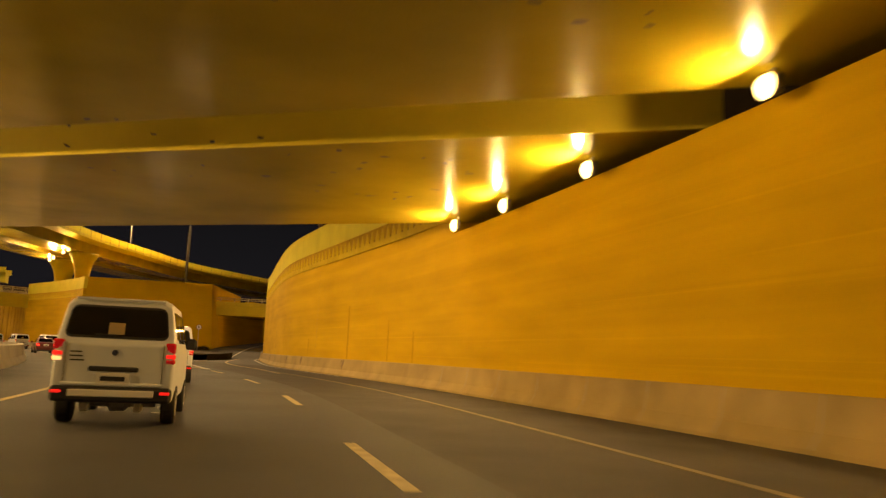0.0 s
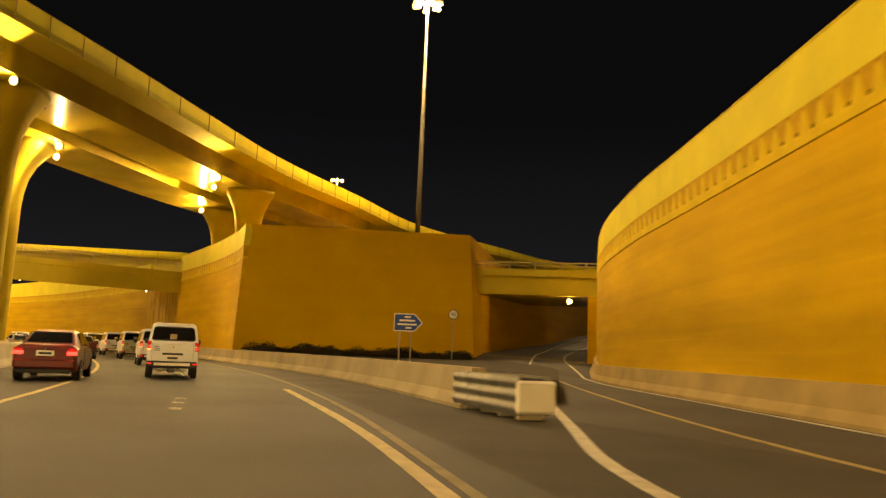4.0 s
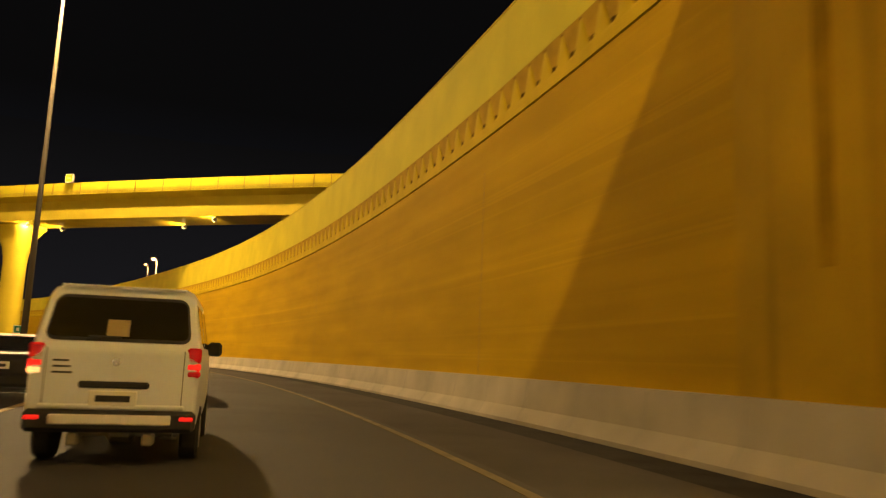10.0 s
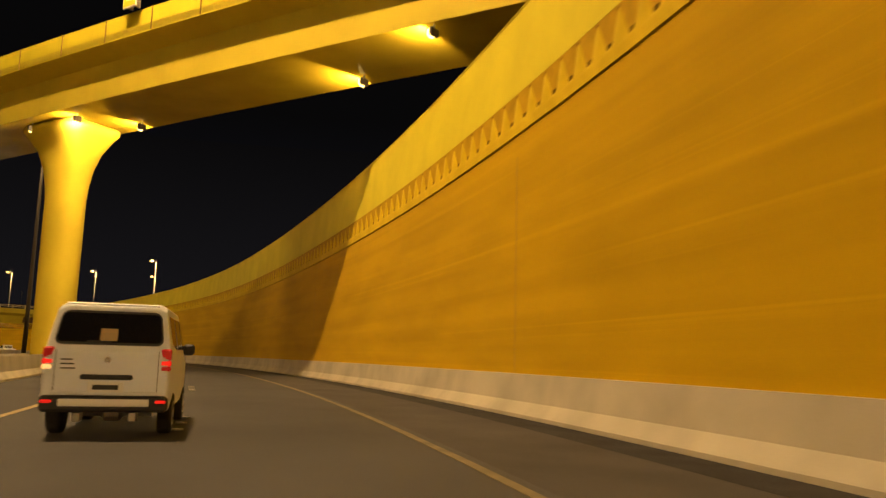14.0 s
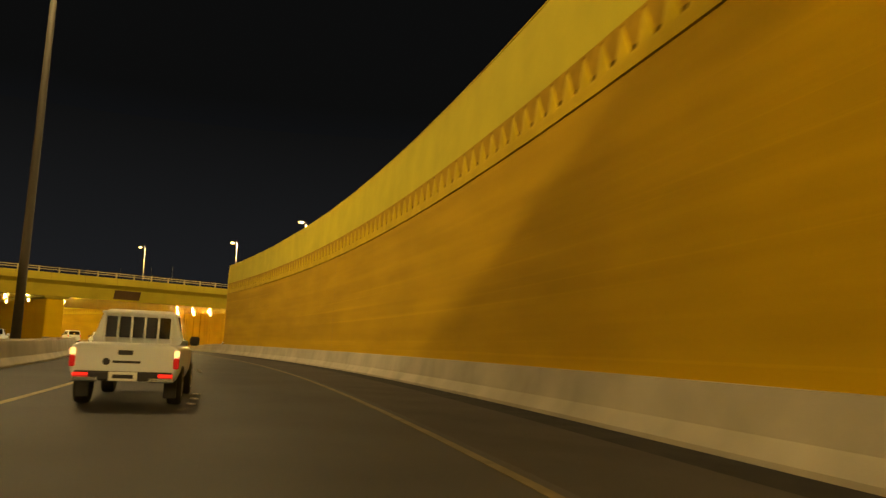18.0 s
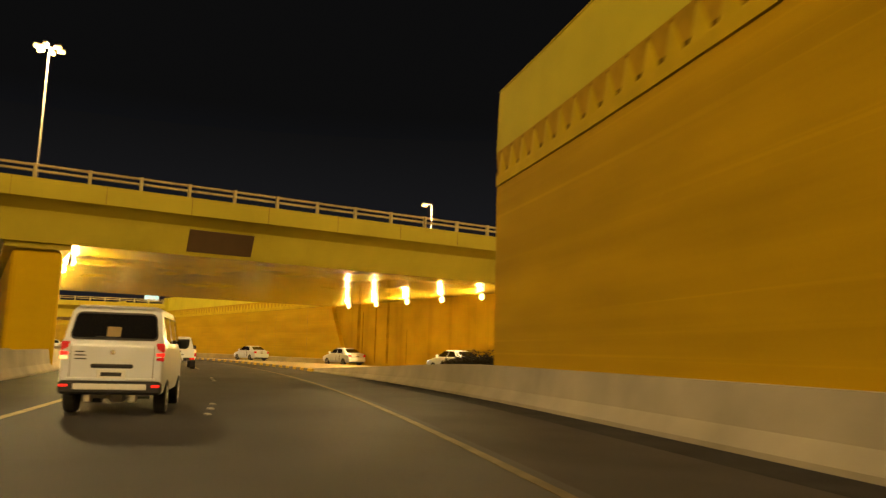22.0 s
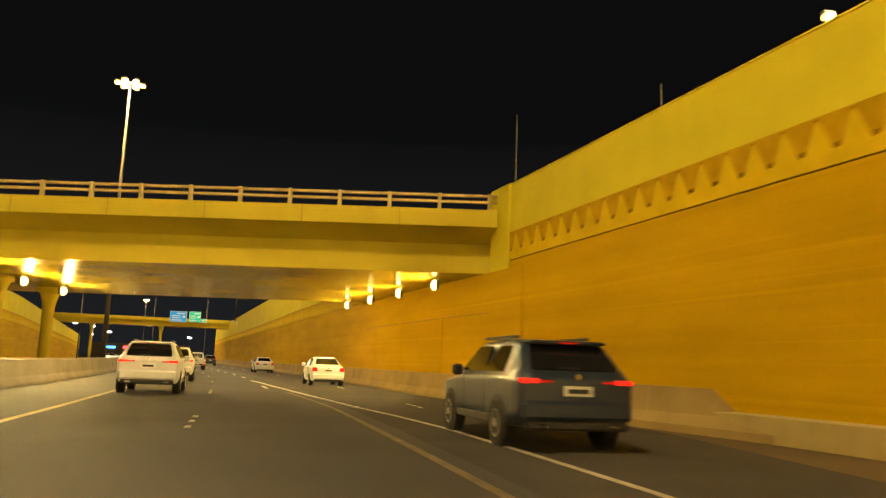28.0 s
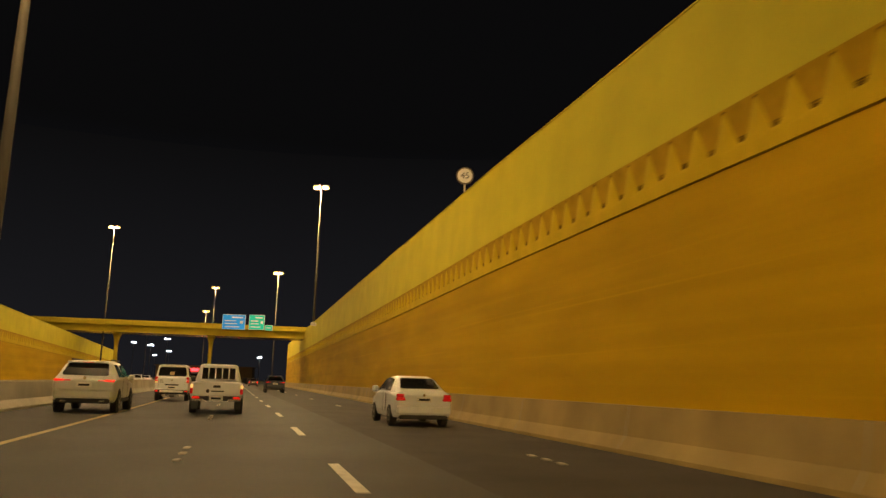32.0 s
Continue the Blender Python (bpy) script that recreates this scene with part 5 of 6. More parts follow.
def palm(x, y, z0, h, seed):
    rg = random.Random(seed)
    thing = tagged(new("palm_tree"), "tall date palm standing above the wall in the dark", "palm tree", "palms above the wall")
    thing.matrix_world = pose(x, y, z0)
    prof = []
    n = 26
    for i in range(n + 1):
        z = h * i / n
        prof.append((0.24 * (1 - 0.25 * i / n) + (0.04 if i % 2 else 0.0), z))
        prof.append((0.20 * (1 - 0.25 * i / n), z + h / n * 0.6))
    part("trunk", lathe(bmesh.new(), prof[:-1], None, 10), M_BARK, thing)
    crown = bmesh.new()
    for k in range(15):
        a, tilt = rg.uniform(0, 6.28), rg.uniform(-0.5, 1.1)
        pts = []
        for j in range(7):
            s = j / 6 * 1.5
            pts.append(Vector((math.cos(a) * s * math.cos(tilt), math.sin(a) * s * math.cos(tilt), h + s * math.sin(tilt) - 0.22 * s * s)))
        side = Vector((-math.sin(a), math.cos(a), 0))
        for p, q in zip(pts, pts[1:]):
            for e in (-1, 1):
                tip = (p + q) / 2 + side * e * 0.26 - Vector((0, 0, 0.16))
                crown.faces.new([crown.verts.new(v) for v in (p, q, tip + (q - p) * 0.8)])
                tip = p.lerp(q, 0.2) + side * e * 0.22 - Vector((0, 0, 0.2))
                crown.faces.new([crown.verts.new(v) for v in (p, p.lerp(q, 0.4), tip + (q - p) * 0.6)])
    part("crown", crown, M_LEAF, thing)
    return thing


for i, (x, y, z) in enumerate(((7.6, 58.6, 16.6), (9.9, 57.6, 19.4), (12.2, 57.0, 19.8), (5.6, 68.0, 14.6), (6.6, 71.5, 15.0))):
    palm(x, y, 8.4, z - 8.4, 20 + i)


# ---- vehicles ----
def paint(name, c, rough=0.28):
    return material(name, c, rough, vary=0.05, scale=2, bump=0.0, spec=0.6)


V_WHITE, V_BLACK, V_RED, V_BLUE, V_CREAM = paint("white_car_paint", (0.76, 0.80, 0.87)), paint("black_car_paint", (0.018, 0.018, 0.02)), paint("dark_red_car_paint", (0.12, 0.01, 0.012)), paint("dark_blue_car_paint", (0.02, 0.03, 0.06)), paint("pearl_white_car_paint", (0.68, 0.69, 0.70))
V_GLASS = material("dark_car_glass", (0.012, 0.012, 0.014), 0.06, vary=0.05, bump=0, spec=0.8)
V_TRIM = material("black_plastic_trim", (0.025, 0.025, 0.027), 0.6, vary=0.1, bump=0.05)
V_TAIL = material("lit_tail_lamp", (0.85, 0.02, 0.012), 0.25, vary=0.05, bump=0, emit=1.0)
V_FARTAIL = material("bright_tail_lamp", (1.0, 0.03, 0.02), 0.25, vary=0.05, bump=0, emit=5.0)
V_AMBER = material("lit_amber_lamp", (1.0, 0.5, 0.16), 0.25, vary=0.05, bump=0, emit=1.6)
# faint emission stands in for light that reflectors and dim lamps throw back
V_REFLECT = material("glowing_red_reflector", (0.5, 0.01, 0.01), 0.25, vary=0.05, bump=0, emit=0.25)
V_HEAD = material("lit_headlamp", (1.0, 0.95, 0.85), 0.2, vary=0.02, bump=0, emit=30.0)
V_RIM = material("grey_wheel_rim", (0.35, 0.35, 0.36), 0.4, 0.7, vary=0.1, bump=0)
V_CHROME = material("chrome_badge", (0.7, 0.7, 0.7), 0.15, 1.0, vary=0.05, bump=0)


def loft(sections, bm=None):
    """A car body through sections (y, low, mid and top half-width, sill, belt and roof height)."""
    bm = bm or bmesh.new()
    rows = []
    for y, wl, wm, wt, zb, zm, zt in sections:
        half = [(wl, zb), (wm, zb + 0.18), (wm, zm), (wt, zt - 0.05), (wt - 0.10, zt)]
        rows.append([bm.verts.new((x, y, z)) for x, z in half] + [bm.verts.new((-x, y, z)) for x, z in reversed(half)])
    for r, s in zip(rows, rows[1:]):
        for j in range(10):
            k = (j + 1) % 10
            bm.faces.new((r[j], r[k], s[k], s[j]))
    bm.faces.new(list(reversed(rows[0]))), bm.faces.new(rows[-1])
    return bevel_all(bm, 0.035, 2, 18)


def slab_quad(pts, thick=0.012, corner=0.0):
    """A thin plate on four points, pushed out along its normal, its corners rounded."""
    bm = bmesh.new()
    p = [Vector(q) for q in pts]
    n = (p[1] - p[0]).cross(p[3] - p[0]).normalized()
    lo, hi = [bm.verts.new(q - n * 0.03) for q in p], [bm.verts.new(q + n * thick) for q in p]
    bm.faces.new(hi), bm.faces.new(lo[::-1])
    for i in range(4):
        bm.faces.new((lo[i], lo[(i + 1) % 4], hi[(i + 1) % 4], hi[i]))
    if corner:
        ends = set(zip(lo, hi))
        bmesh.ops.bevel(bm, geom=[e for e in bm.edges if tuple(e.verts) in ends or tuple(e.verts)[::-1] in ends], offset=corner, segments=4, profile=0.5, affect="EDGES")
    return bm


def wheel(parent, x, y, r, wd=0.2):
    m = Matrix.Translation((x, y, r)) @ Matrix.Rotation(radians(90), 4, "Y")
    ty = part("wheel", lathe(bmesh.new(), [(r * 0.62, -wd / 2), (r * 0.94, -wd / 2), (r, -wd * 0.35), (r, wd * 0.35), (r * 0.94, wd / 2), (r * 0.62, wd / 2)], m, 24), M_RUBBER, parent, "black tyre")
    s = 1 if x > 0 else -1
    rim = [(r * 0.60, 0.0), (r * 0.60, wd * 0.50), (r * 0.56, wd * 0.53), (r * 0.50, wd * 0.48), (r * 0.20, wd * 0.50), (r * 0.14, wd * 0.56)]
    part("rim", lathe(bmesh.new(), [(q, z * s) for q, z in (rim if s > 0 else rim[::-1])], m, 20), V_RIM, ty)
    for k in range(5):
        mk = m @ Matrix.Rotation(k * 2 * math.pi / 5, 4, "Z")
        part("rim_gap", box(bmesh.new(), r * 0.24, r * 0.46, -r * 0.07, r * 0.07, min(s * wd * 0.47, s * wd * 0.515), max(s * wd * 0.47, s * wd * 0.515), mk), V_TRIM, ty)


def rbox(x0, x1, y0, y1, z0, z1, bev=0.02):
    return bevel_all(box(bmesh.new(), x0, x1, y0, y1, z0, z1), min(bev, 0.4 * min(x1 - x0, y1 - y0, z1 - z0)))


def plate(parent, y, z, w=0.46):
    pl = part("number_plate", rbox(-w / 2, w / 2, y - 0.02, y + 0.01, z - 0.075, z + 0.075, 0.006), M_SIGNWHITE, parent)
    part("plate_bar", box(bmesh.new(), -w * 0.36, w * 0.36, y - 0.026, y - 0.02, z - 0.035, z + 0.03), V_TRIM, pl)


def mirrors(parent, x, y, z, mat):
    for s in (-1, 1):
        part("wing_mirror", rbox(min(s * x, s * (x + 0.2)), max(s * x, s * (x + 0.2)), y, y + 0.12, z, z + 0.2, 0.04), mat, parent)


def van():
    t = tagged(new("microbus"), "white boxy microbus seen from behind, tail lamps lit", "van", "vehicles in traffic")
    S = [(0.0, .76, .80, .78, .42, 1.08, 1.18), (.05, .80, .825, .80, .38, 1.14, 1.26), (.20, .80, .828, .73, .36, 1.16, 1.80), (.34, .80, .828, .71, .36, 1.16, 1.875), (.55, .80, .828, .70, .36, 1.16, 1.89), (2.6, .80, .828, .70, .36, 1.14, 1.88),
         (3.05, .80, .828, .67, .36, 1.12, 1.78), (3.72, .80, .82, .72, .36, 1.02, 1.12), (4.12, .76, .79, .70, .36, .85, .95), (4.2, .70, .74, .66, .42, .74, .82)]
    part("body", loft(S), V_WHITE, t)
    part("rear_window", slab_quad([(-.69, .065, 1.31), (.69, .065, 1.31), (.635, .175, 1.72), (-.635, .175, 1.72)], .014, .07), V_GLASS, t)
    part("window_rubber", slab_quad([(-.72, .052, 1.275), (.72, .052, 1.275), (.65, .185, 1.755), (-.65, .185, 1.755)], .006, .10), V_TRIM, t)
    part("wiper", rbox(-.30, .02, .035, .06, 1.31, 1.335, .008), V_TRIM, t)
    part("window_notice", slab_quad([(-.13, .062, 1.33), (.09, .062, 1.33), (.09, .112, 1.50), (-.13, .112, 1.50)], .017), M_PAVE, t, "pale notice stuck inside the rear window")
    part("roof_edge", rbox(-.62, .62, .16, .24, 1.835, 1.865, .012), V_WHITE, t)
    for s in (-1, 1):
        for y0, y1 in ((.55, 1.45), (1.55, 2.45), (2.55, 3.05)):
            q = [(s * .80, y0, 1.24), (s * .80, y1, 1.24), (s * .715, y1 - (.12 if y1 > 3 else 0), 1.72), (s * .715, y0, 1.72)]
            part("side_window", slab_quad(q if s > 0 else q[::-1]), V_GLASS, t)
        part("tail_lamp", rbox(min(s * .70, s * .835), max(s * .70, s * .835), -.012, .09, .93, 1.0, .02), V_AMBER if s < 0 else V_REFLECT, t)
        part("tail_lamp", rbox(min(s * .69, s * .834), max(s * .69, s * .834), -.008, .095, 1.0, 1.08, .02), V_TAIL, t)
        part("tail_lamp", rbox(min(s * .69, s * .832), max(s * .69, s * .832), .0, .10, 1.08, 1.24, .02), V_REFLECT, t, "dark red upper lamp")
        # reflector emits in place of headlight thrown back
        part("reflector", rbox(min(s * .66, s * .80), max(s * .66, s * .80), -.075, -.05, .485, .525, .01), V_TAIL, t)
        part("tailgate_seam", box(bmesh.new(), s * .665 - .004, s * .665 + .004, -.008, .02, .56, 1.2), V_TRIM, t)
        part("exhaust_guard", rbox(min(s * .3, s * .42), max(s * .3, s * .42), .05, .25, .22, .36, .02), M_STEEL, t)
        for y in (.85, 3.25):
            wheel(t, s * .745, y, .30)
    part("bumper", rbox(-.82, .82, -.055, .16, .36, .585, .04), V_TRIM, t)
    # bright white also paints in the headlight glare on the bumper
    part("bumper_strip", rbox(-.58, .58, -.075, -.05, .44, .54, .01), M_SIGNWHITE, t)
    part("tailgate_skirt", rbox(-.70, .70, -.03, .05, .585, .64, .015), V_WHITE, t)
    part("handle_bar", rbox(-.34, .34, -.03, .02, .80, .87, .02), V_TRIM, t)
    part("badge", lathe(bmesh.new(), [(.05, 0), (.045, .012)], Matrix.Translation((0, -.002, 1.07)) @ Matrix.Rotation(radians(90), 4, "X"), 6), V_CHROME, t)
    for k in range(3):
        part("writing_bar", box(bmesh.new(), -.6, -.45 + .02 * k, -.006, .004, 1.06 - .06 * k, 1.08 - .06 * k), V_TRIM, t)
    part("axle", lathe(bmesh.new(), [(.03, -.55), (.03, -.16), (.10, -.1), (.10, .1), (.03, .16), (.03, .55)], Matrix.Translation((0, .85, .27)) @ Matrix.Rotation(radians(90), 4, "Y"), 10), M_STEEL, t)
    plate(t, -.012, .70)
    mirrors(t, .80, 3.0, 1.15, V_TRIM)
    return t


def sedan(mat, label, cat="car", lit=True, tail=None):
    t = tagged(new("sedan"), label, cat, "vehicles in traffic")
    S = [(0.0, .70, .77, .70, .42, .80, .90), (.10, .78, .83, .74, .30, .86, 1.02), (.52, .80, .85, .72, .25, .90, 1.05), (1.22, .80, .85, .585, .25, .94, 1.41), (1.75, .80, .85, .575, .25, .95, 1.465), (2.45, .80, .85, .575, .25, .95, 1.45),
         (3.25, .80, .85, .68, .25, .93, 1.02), (3.95, .78, .82, .68, .27, .78, .86), (4.35, .70, .74, .60, .35, .64, .72)]
    part("body", loft(S), mat, t)
    part("rear_window", slab_quad([(-.60, .58, 1.085), (.60, .58, 1.085), (.50, 1.14, 1.385), (-.50, 1.14, 1.385)], .012, .06), V_GLASS, t)
    part("windscreen", slab_quad([(.60, 3.17, 1.06), (-.60, 3.17, 1.06), (-.50, 2.55, 1.42), (.50, 2.55, 1.42)]), V_GLASS, t)
    for s in (-1, 1):
        for q in ([(.80, 1.05, 1.0), (.80, 1.95, 1.0), (.61, 1.95, 1.40), (.62, 1.45, 1.37)], [(.80, 2.03, 1.0), (.80, 3.05, 1.0), (.62, 2.55, 1.37), (.61, 2.03, 1.40)]):
            q = [(s * x, y, z) for x, y, z in q]
            part("side_window", slab_quad(q if s > 0 else q[::-1], .02), V_GLASS, t)
        part("tail_lamp", rbox(min(s * .56, s * .815), max(s * .56, s * .815), -.03, .12, .74, .84, .02), tail or V_TAIL, t)
        part("tail_lamp", rbox(min(s * .58, s * .80), max(s * .58, s * .80), -.02, .14, .84, .93, .02), V_AMBER if lit else V_REFLECT, t)
        part("door_seam", box(bmesh.new(), min(s * .846, s * .856), max(s * .846, s * .856), 1.98, 2.0, .40, .96), V_TRIM, t)
        part("door_guard", box(bmesh.new(), min(s * .85, s * .872), max(s * .85, s * .872), 1.42, 1.47, .42, .92), V_TRIM, t)
        for y in (.85, 3.45):
            wheel(t, s * .772, y, .31)
    part("bumper", rbox(-.80, .80, -.06, .14, .34, .62, .06), mat, t)
    part("lower_valance", rbox(-.70, .70, -.03, .2, .22, .34, .03), V_TRIM, t)
    plate(t, -.01, .78)
    for s in (-1, 1):
        part("headlamp", rbox(min(s * .42, s * .72), max(s * .42, s * .72), 4.15, 4.33, .60, .72, .03), V_HEAD, t)
    part("badge", lathe(bmesh.new(), [(.045, 0), (.04, .012)], Matrix.Translation((0, .0, .90)) @ Matrix.Rotation(radians(90), 4, "X"), 12), V_CHROME, t)
    mirrors(t, .84, 2.85, .95, mat)
    return t


def suv(mat, label):
    t = tagged(new("suv"), label, "car", "vehicles in traffic")
    S = [(0.0, .74, .86, .78, .50, .98, 1.08), (.08, .82, .915, .81, .40, 1.04, 1.17), (.26, .85, .94, .78, .36, 1.07, 1.34), (.55, .86, .945, .70, .34, 1.09, 1.60), (1.0, .86, .945, .67, .34, 1.09, 1.685), (1.7, .86, .945, .665, .34, 1.08, 1.70), (2.6, .86, .945, .66, .34, 1.06, 1.665),
         (3.05, .86, .945, .70, .34, 1.04, 1.42), (3.5, .86, .94, .76, .34, 1.02, 1.11), (4.35, .84, .90, .76, .37, .95, 1.02), (4.68, .78, .84, .72, .42, .84, .93), (4.78, .70, .78, .66, .48, .76, .84)]
    part("body", loft(S), mat, t)
    part("rear_window", slab_quad([(-.70, .10, 1.205), (.70, .10, 1.205), (.60, .52, 1.585), (-.60, .52, 1.585)], .012, .07), V_GLASS, t)
    part("spoiler", rbox(-.62, .62, .36, .72, 1.60, 1.65, .02), mat, t)
    part("wiper", rbox(-.25, .05, .08, .115, 1.22, 1.245, .008), V_TRIM, t)
    part("brake_lamp", rbox(-.16, .16, .355, .40, 1.605, 1.63, .006), V_REFLECT, t)
    part("windscreen", slab_quad([(.66, 3.42, 1.13), (-.66, 3.42, 1.13), (-.58, 2.72, 1.58), (.58, 2.72, 1.58)]), V_GLASS, t)
    for s in (-1, 1):
        for y0, y1 in ((.78, 1.62), (1.72, 2.85)):
            q = [(s * .905, y0, 1.15), (s * .905, y1 + .18, 1.15), (s * .72, y1 - .28, 1.56), (s * .72, y0 + .12, 1.56)]
            part("side_window", slab_quad(q if s > 0 else q[::-1], .02), V_GLASS, t)
        part("tail_lamp", rbox(min(s * .60, s * .90), max(s * .60, s * .90), -.015, .20, 1.00, 1.075, .02), V_TAIL, t)
        part("tail_lamp", rbox(min(s * .40, s * .62), max(s * .40, s * .62), -.025, .04, 1.015, 1.055, .012), V_REFLECT, t)
        part("reflector", rbox(min(s * .66, s * .82), max(s * .66, s * .82), -.065, .05, .58, .62, .01), V_REFLECT, t)
        part("roof_rail", rbox(min(s * .58, s * .62), max(s * .58, s * .62), .95, 2.7, 1.69, 1.745, .015), V_TRIM, t)
        part("sill_cladding", rbox(min(s * .86, s * .955), max(s * .86, s * .955), 1.35, 3.3, .34, .47, .02), V_TRIM, t)
        for y in (1.66, 2.86):
            part("door_seam", box(bmesh.new(), min(s * .94, s * .949), max(s * .94, s * .949), y, y + .014, .48, 1.10), V_TRIM, t)
            part("door_handle", rbox(min(s * .94, s * .965), max(s * .94, s * .965), y - .26, y - .08, .94, .975, .01), mat, t)
        part("exhaust_tip", rbox(min(s * .48, s * .66), max(s * .48, s * .66), -.075, .05, .36, .42, .015), V_CHROME, t)
        for y in (.95, 3.80):
            part("wheel_arch", lathe(bmesh.new(), [(.42, -.012), (.42, .012)], Matrix.Translation((s * .938, y, .38)) @ Matrix.Rotation(radians(90), 4, "Y"), 24), V_TRIM, t)
            wheel(t, s * .855, y, .365, .24)
    part("bumper", rbox(-.87, .87, -.07, .14, .46, .76, .06), mat, t)
    part("lower_bumper", rbox(-.80, .80, -.06, .14, .32, .47, .04), V_TRIM, t)
    part("badge", lathe(bmesh.new(), [(.05, 0), (.045, .012)], Matrix.Translation((0, -.002, 1.11)) @ Matrix.Rotation(radians(90), 4, "X"), 14), V_CHROME, t)
    plate(t, -.012, .90)
    mirrors(t, .92, 3.0, 1.06, mat)
    return t


def pickup():
    t = tagged(new("pickup_truck"), "white double-cab pickup with bars over its rear window", "pickup", "vehicles in traffic")
    S = [(0.0, .78, .86, .84, .52, .95, 1.08), (.08, .80, .88, .86, .45, .98, 1.10), (1.55, .80, .88, .86, .42, 1.0, 1.10), (3.6, .80, .88, .84, .40, 1.0, 1.10), (4.4, .80, .86, .74, .42, .95, 1.02), (5.0, .72, .80, .68, .48, .80, .90)]
    part("body", loft(S), V_WHITE, t)
    C = [(1.6, .74, .80, .66, 1.0, 1.15, 1.66), (1.75, .74, .82, .66, 1.0, 1.15, 1.74), (3.0, .74, .82, .65, 1.0, 1.15, 1.74), (3.75, .74, .80, .70, .98, 1.05, 1.14)]
    part("cab", loft(C), V_WHITE, t)
    part("rear_window", slab_quad([(-.62, 1.60, 1.20), (.62, 1.60, 1.20), (.58, 1.60, 1.60), (-.58, 1.60, 1.60)]), V_GLASS, t)
    for s in (-1, 1):
        q = [(s * .80, 1.85, 1.18), (s * .80, 3.3, 1.18), (s * .69, 2.95, 1.64), (s * .69, 1.9, 1.64)]
        part("side_window", slab_quad(q if s > 0 else q[::-1], .02), V_GLASS, t)
        part("tail_lamp", rbox(min(s * .79, s * .885), max(s * .79, s * .885), -.02, .10, .88, 1.0, .02), V_AMBER, t)
        part("tail_lamp", rbox(min(s * .79, s * .885), max(s * .79, s * .885), -.02, .10, .68, .87, .02), V_REFLECT, t)
        part("reflector", rbox(min(s * .56, s * .80), max(s * .56, s * .80), -.12, -.09, .54, .59, .01), V_TAIL, t)
        part("bumper_corner", rbox(min(s * .40, s * .82), max(s * .40, s * .82), -.11, .05, .44, .54, .02), V_CHROME, t)
        part("mud_flap", rbox(min(s * .62, s * .84), max(s * .62, s * .84), .55, .58, .14, .48, .01), V_TRIM, t)
        for y in (1.05, 4.1):
            wheel(t, s * .79, y, .36, .24)
    for x in (-.60, -.36, -.12, .12, .36, .60):
        part("guard_bar", rbox(x - .02, x + .02, 1.50, 1.55, 1.05, 1.68, .012), V_WHITE, t)
    part("guard_bar", rbox(-.66, .66, 1.50, 1.55, 1.64, 1.70, .015), V_WHITE, t)
    part("bumper", rbox(-.80, .80, -.10, .05, .46, .62, .03), V_TRIM, t)
    part("tailgate_handle", rbox(-.12, .12, -.02, .01, .90, .98, .01), V_TRIM, t)
    part("emblem_ring", lathe(bmesh.new(), [(.06, 0), (.06, .01)], Matrix.Translation((-.30, .0, .78)) @ Matrix.Rotation(radians(90), 4, "X"), 16), V_TRIM, t)
    part("writing_bar", box(bmesh.new(), -.2, .25, -.006, .002, .76, .80), V_TRIM, t)
    plate(t, -.115, .54)
    mirrors(t, .86, 3.3, 1.08, V_TRIM)
    return t


def drive(thing, u, off, turn=0.0, first=False):
    a = along(u)
    p = at(u, off)
    m = pose(p.x, p.y, 0.0, 0, 0, math.degrees(math.atan2(a.y, a.x)) - 90 + turn)
    if first:
        thing.matrix_world = m
        return thing
    return copy_thing(thing, m)


white_van = drive(van(), 35.5, -3.5, 0, True)
truck = drive(pickup(), 34.3, -0.95, 0, True)
white_sedan = drive(sedan(V_WHITE, "white saloon car with dark door guards, small dim tail lamps", lit=False, tail=V_REFLECT), 33.8, 5.0, 0, True)
pearl_suv = drive(suv(V_CREAM, "pearl white sport utility car with lit tail lamps"), 34.2, -5.0, 0, True)
dark_sedan = drive(sedan(V_BLACK, "black saloon car with glowing red tail lamps", lit=False, tail=V_FARTAIL), 3.6, -4.7, 0, True)
red_sedan = drive(sedan(V_RED, "dark red saloon car with glowing tail lamps", lit=False, tail=V_FARTAIL), 36.8, -0.9, 0, True)
dark_suv = drive(suv(V_BLUE, "dark blue sport utility car with lit tail lamps"), 37.6, -3.9, 0, True)
# left lane, from the first bridge to the last
for u, off in ((0.82, -1.45), (1.84, -1.45), (2.88, -1.45), (5.84, -1.4), (6.82, -1.4), (7.78, -1.4), (8.72, -1.4), (9.72, -1.4), (10.74, -1.4), (11.8, -1.4), (12.8, -1.45), (13.85, -1.55), (14.9, -1.9), (18.2, -3.3), (21.25, -3.5), (20.12, -2.8), (22.97, -2.6), (25.97, -2.6)):
    drive(white_van, u, off)
for u, off in ((18.93, -2.1), (21.86, -2.1), (24.95, -2.1), (27.55, -2.0)):
    drive(truck, u, off)
for u, off in ((7.6, -4.7), (11.6, -4.7), (26.6, -4.7), (40.4, -3.6), (43.0, -3.6), (44.3, 3.2), (47.0, -0.6), (48.2, 3.4), (50.2, -3.6), (51.0, 3.6), (55.5, -0.2)):
    drive(dark_sedan, u, off)
for u, off in ((5.6, -4.8), (9.6, -4.8), (13.6, -4.8), (41.2, -3.7), (42.2, -0.6), (45.0, -3.6), (46.2, -0.4), (49.0, -0.5), (52.0, -0.5), (53.5, -3.4), (57.5, -3.5)):
    drive(red_sedan, u, off)
for u, off in ((39.6, -0.8), (38.4, 3.6), (28.75, 4.7)):
    drive(dark_suv, u, off)
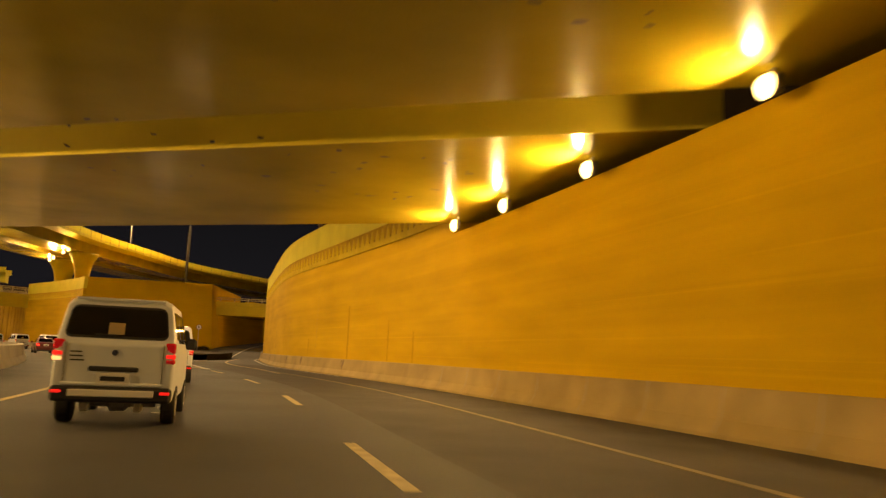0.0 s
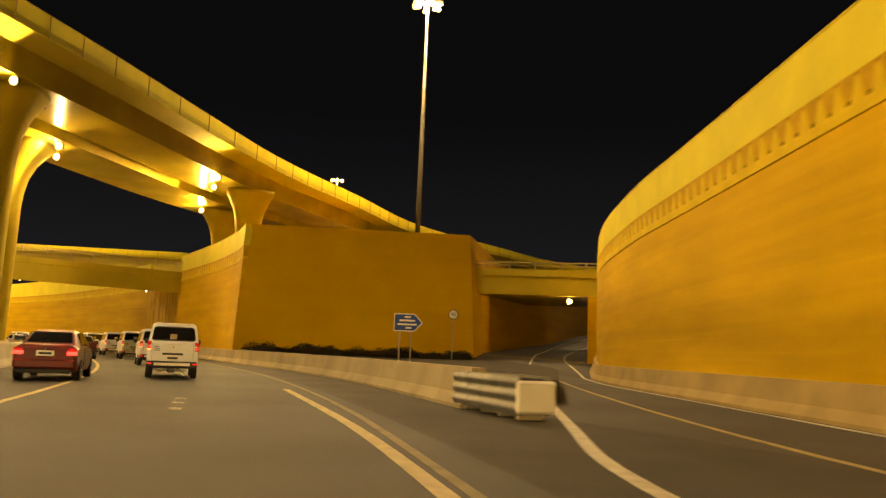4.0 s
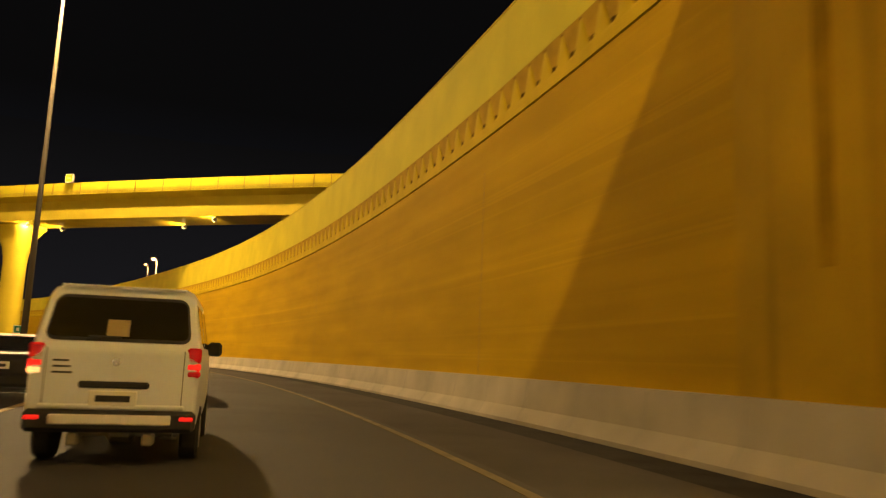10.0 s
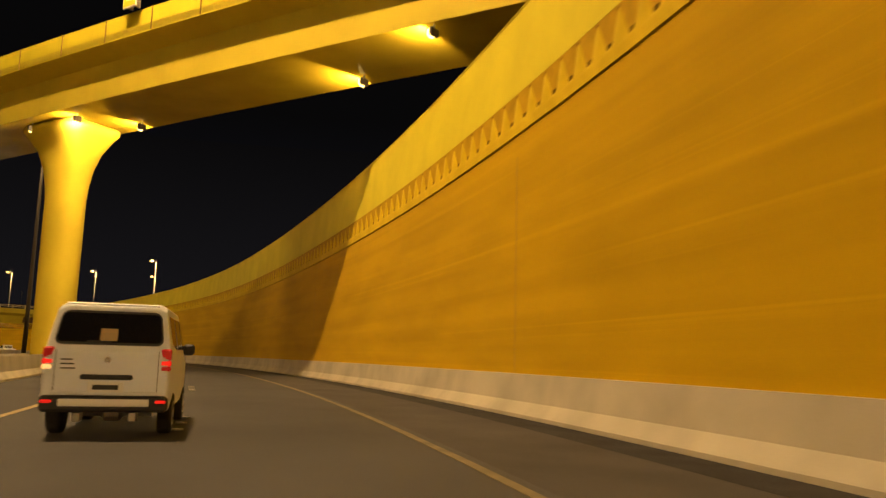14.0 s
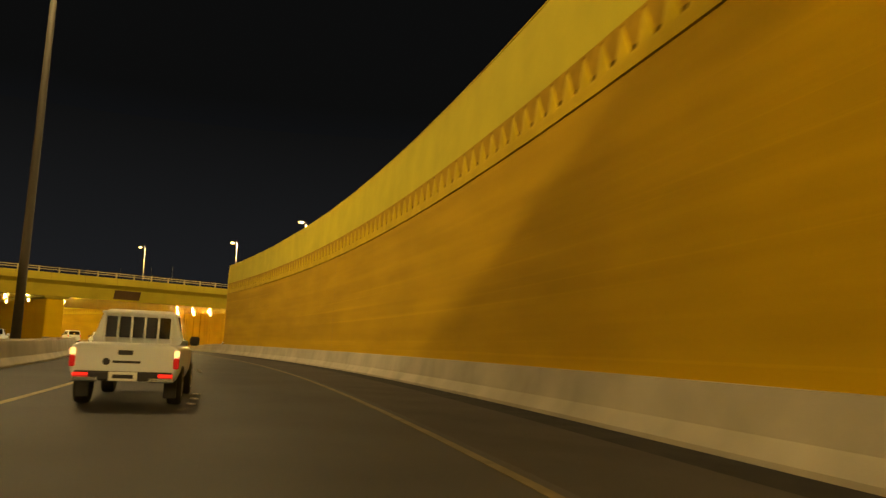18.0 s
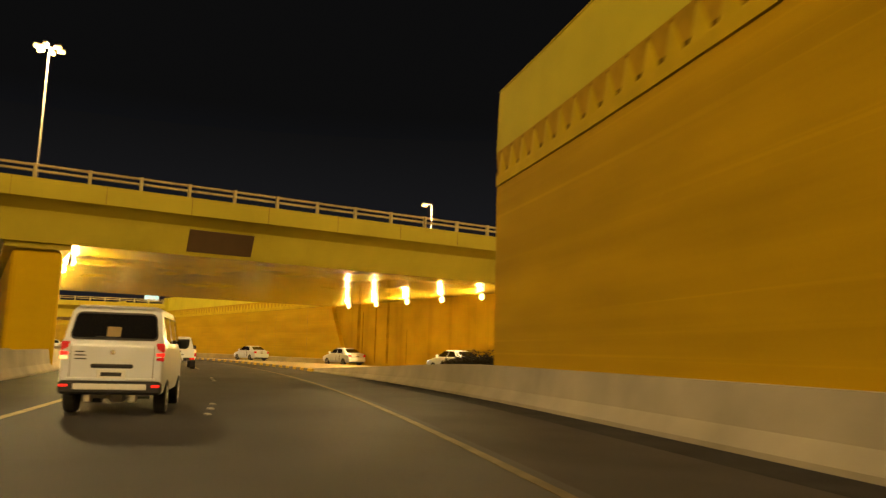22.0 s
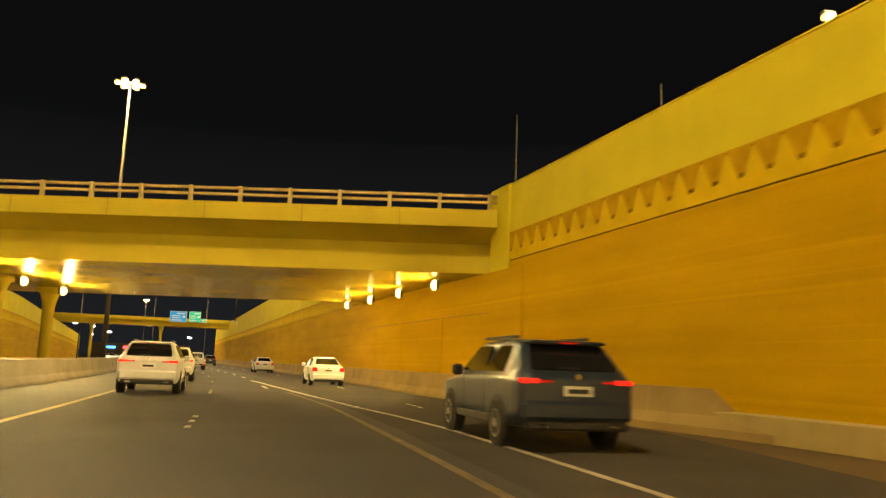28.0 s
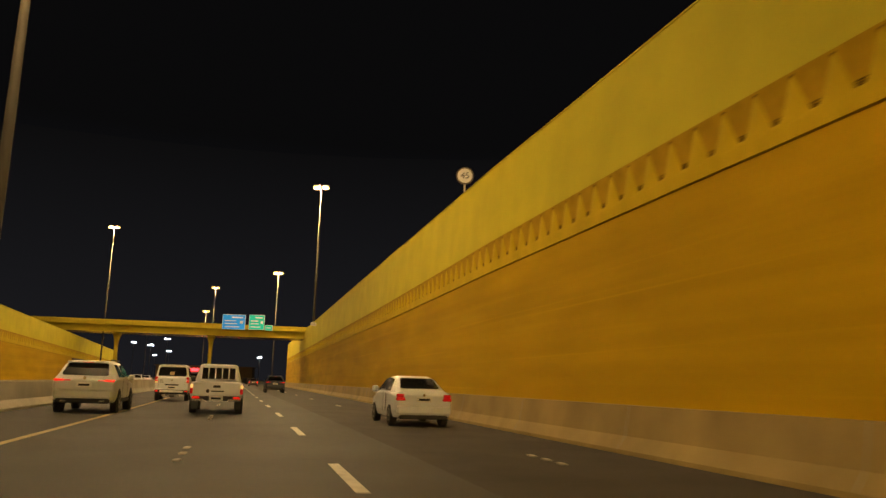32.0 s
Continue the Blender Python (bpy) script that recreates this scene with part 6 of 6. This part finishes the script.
for u, off in ((29.85, -2.9), (30.98, -2.9), (32.24, -3.3)):
    drive(pearl_suv, u, off)
# slip lane
copy_thing(white_sedan, pose(-214.8, 257.0, 0, 0, 0, math.degrees(math.atan2(-0.12, -0.99)) - 90))
copy_thing(white_sedan, pose(-231.2, 256.1, 0, 0, 0, math.degrees(math.atan2(-0.14, -0.99)) - 90))
copy_thing(white_sedan, pose(-247.4, 253.2, 0, 0, 0, math.degrees(math.atan2(-0.20, -0.98)) - 90))
drive(white_sedan, 30.9, 4.6)
for u, off in ((41, -12.6), (44, -15.2), (22.5, -13), (30.5, -14.5), (47, -12.4), (50, -15.5), (54, -12.6), (57, -15.0)):
    drive(white_sedan, u, off, 180)

# row of thin unlit poles behind the third wall
for x, y in ((-300, 256.5), (-293, 262), (-285, 266), (-276, 269), (-268, 270)):
    thing = tagged(new("pole"), "thin unlit steel pole standing behind the wall", "pole", "unlit poles behind the wall")
    thing.matrix_world = pose(x, y, 7.9)
    part("shaft", lathe(bmesh.new(), [(0.07, -0.3), (0.07, 4.0), (0.045, 4.1), (0.045, 8.1)], None, 8), M_POLE, thing)
    part("base_plate", box(bmesh.new(), -0.15, 0.15, -0.15, 0.15, -0.05, 0.03), M_STEEL, thing)

# far street lamps with white heads beyond the last bridge
M_WHITELAMP = lamp_glass("white_lamp_glass", (0.85, 0.92, 1.0), 40.0)
for x, y, z in ((-630.5, 157.3, 14.6), (-553.9, 180.9, 14.4), (-602.9, 170.5, 12.7), (-574.8, 182.4, 13.8), (-604.3, 176.8, 10.7), (-681.2, 153.9, 11.2), (-609.5, 208.8, 9.6)):
    post = tagged(new("street_lamp"), "distant street lamp with a white head", "street lamp", "street lamps")
    post.matrix_world = pose(x, y, -0.12)
    part("pole", lathe(bmesh.new(), [(0.14, 0), (0.07, z)], None, 8), M_POLE, post)
    part("lamp_head", rbox(-0.5, 0.5, -0.8, 0.8, z, z + 0.3, 0.08), M_WHITELAMP, post)

# long grooves in the wall beneath the third bridge
gr = line_at(29.95, 31.4, [(29.75, 9.1), (30.0, 8.86), (30.4, 8.3), (31, 7.75), (33, 7.5)], 0.15)
setting("wall_groove", sweep(gr, [(-0.03, 3.25), (-0.03, 3.28), (0.05, 3.28), (0.05, 3.25)]), M_JOINT, "long narrow groove in the wall", "wall joint")

# smudges on the soffits
def marks(name, spots, top, fall=0.0):
    bm = bmesh.new()
    for x, y in spots:
        z = top + fall * (x + 209.4)
        r = rngm.uniform(0.04, 0.10)
        m = Matrix.Translation((x, y, 0)) @ Matrix.Rotation(rngm.uniform(0, 3.1), 4, "Z")
        lathe(bm, [(r * 0.8, z - 0.004), (r, z + 0.02)], m, 9, rngm.uniform(1.0, 2.2), rngm.uniform(0.5, 1.0))
    tagged(part(name, bm, M_SMUDGE), "small dark smudges dotted over the soffit", "stain", kind="stuff")


rngm = random.Random(3)
marks("soffit_stain", [(-212 - rngm.random() * 24, 233 + rngm.random() * 24) for _ in range(110)], 5.45, 0.00694)
marks("soffit_stain", [(-293 - rngm.random() * 12, 236 + rngm.random() * 12) for _ in range(40)], 4.8)
marks("soffit_stain", [(6.5 - 12 * rngm.random(), 18.5 + rngm.random() * 6) for _ in range(34)], 6.35)
marks("soffit_stain", [(7.5 - 10 * rngm.random(), 3 + rngm.random() * 8) for _ in range(40)], 6.35)

# a dark far building with lit signs, beyond the last bridge
M_NEONR = material("red_lit_sign", (1.0, 0.04, 0.05), 0.4, vary=0.02, bump=0, emit=5.0)
M_NEONB = material("blue_lit_sign", (0.10, 0.45, 1.0), 0.4, vary=0.02, bump=0, emit=5.0)
shop = tagged(new("shop_building"), "low dark building far off with red and blue lit signs", "building")
part("wall", box(bmesh.new(), -712, -702, 150, 196, -0.2, 7.0), M_GROUND, shop)
part("roof", box(bmesh.new(), -713, -701, 149, 197, 7.0, 7.4), M_GROUND, shop)
part("lit_sign", rbox(-701.9, -701.6, 166.0, 180.0, 4.6, 6.0, 0.05), M_NEONR, shop, "long red lit sign")
part("lit_sign", rbox(-701.9, -701.6, 156.0, 162.0, 4.8, 5.8, 0.05), M_NEONB, shop, "short blue lit sign")
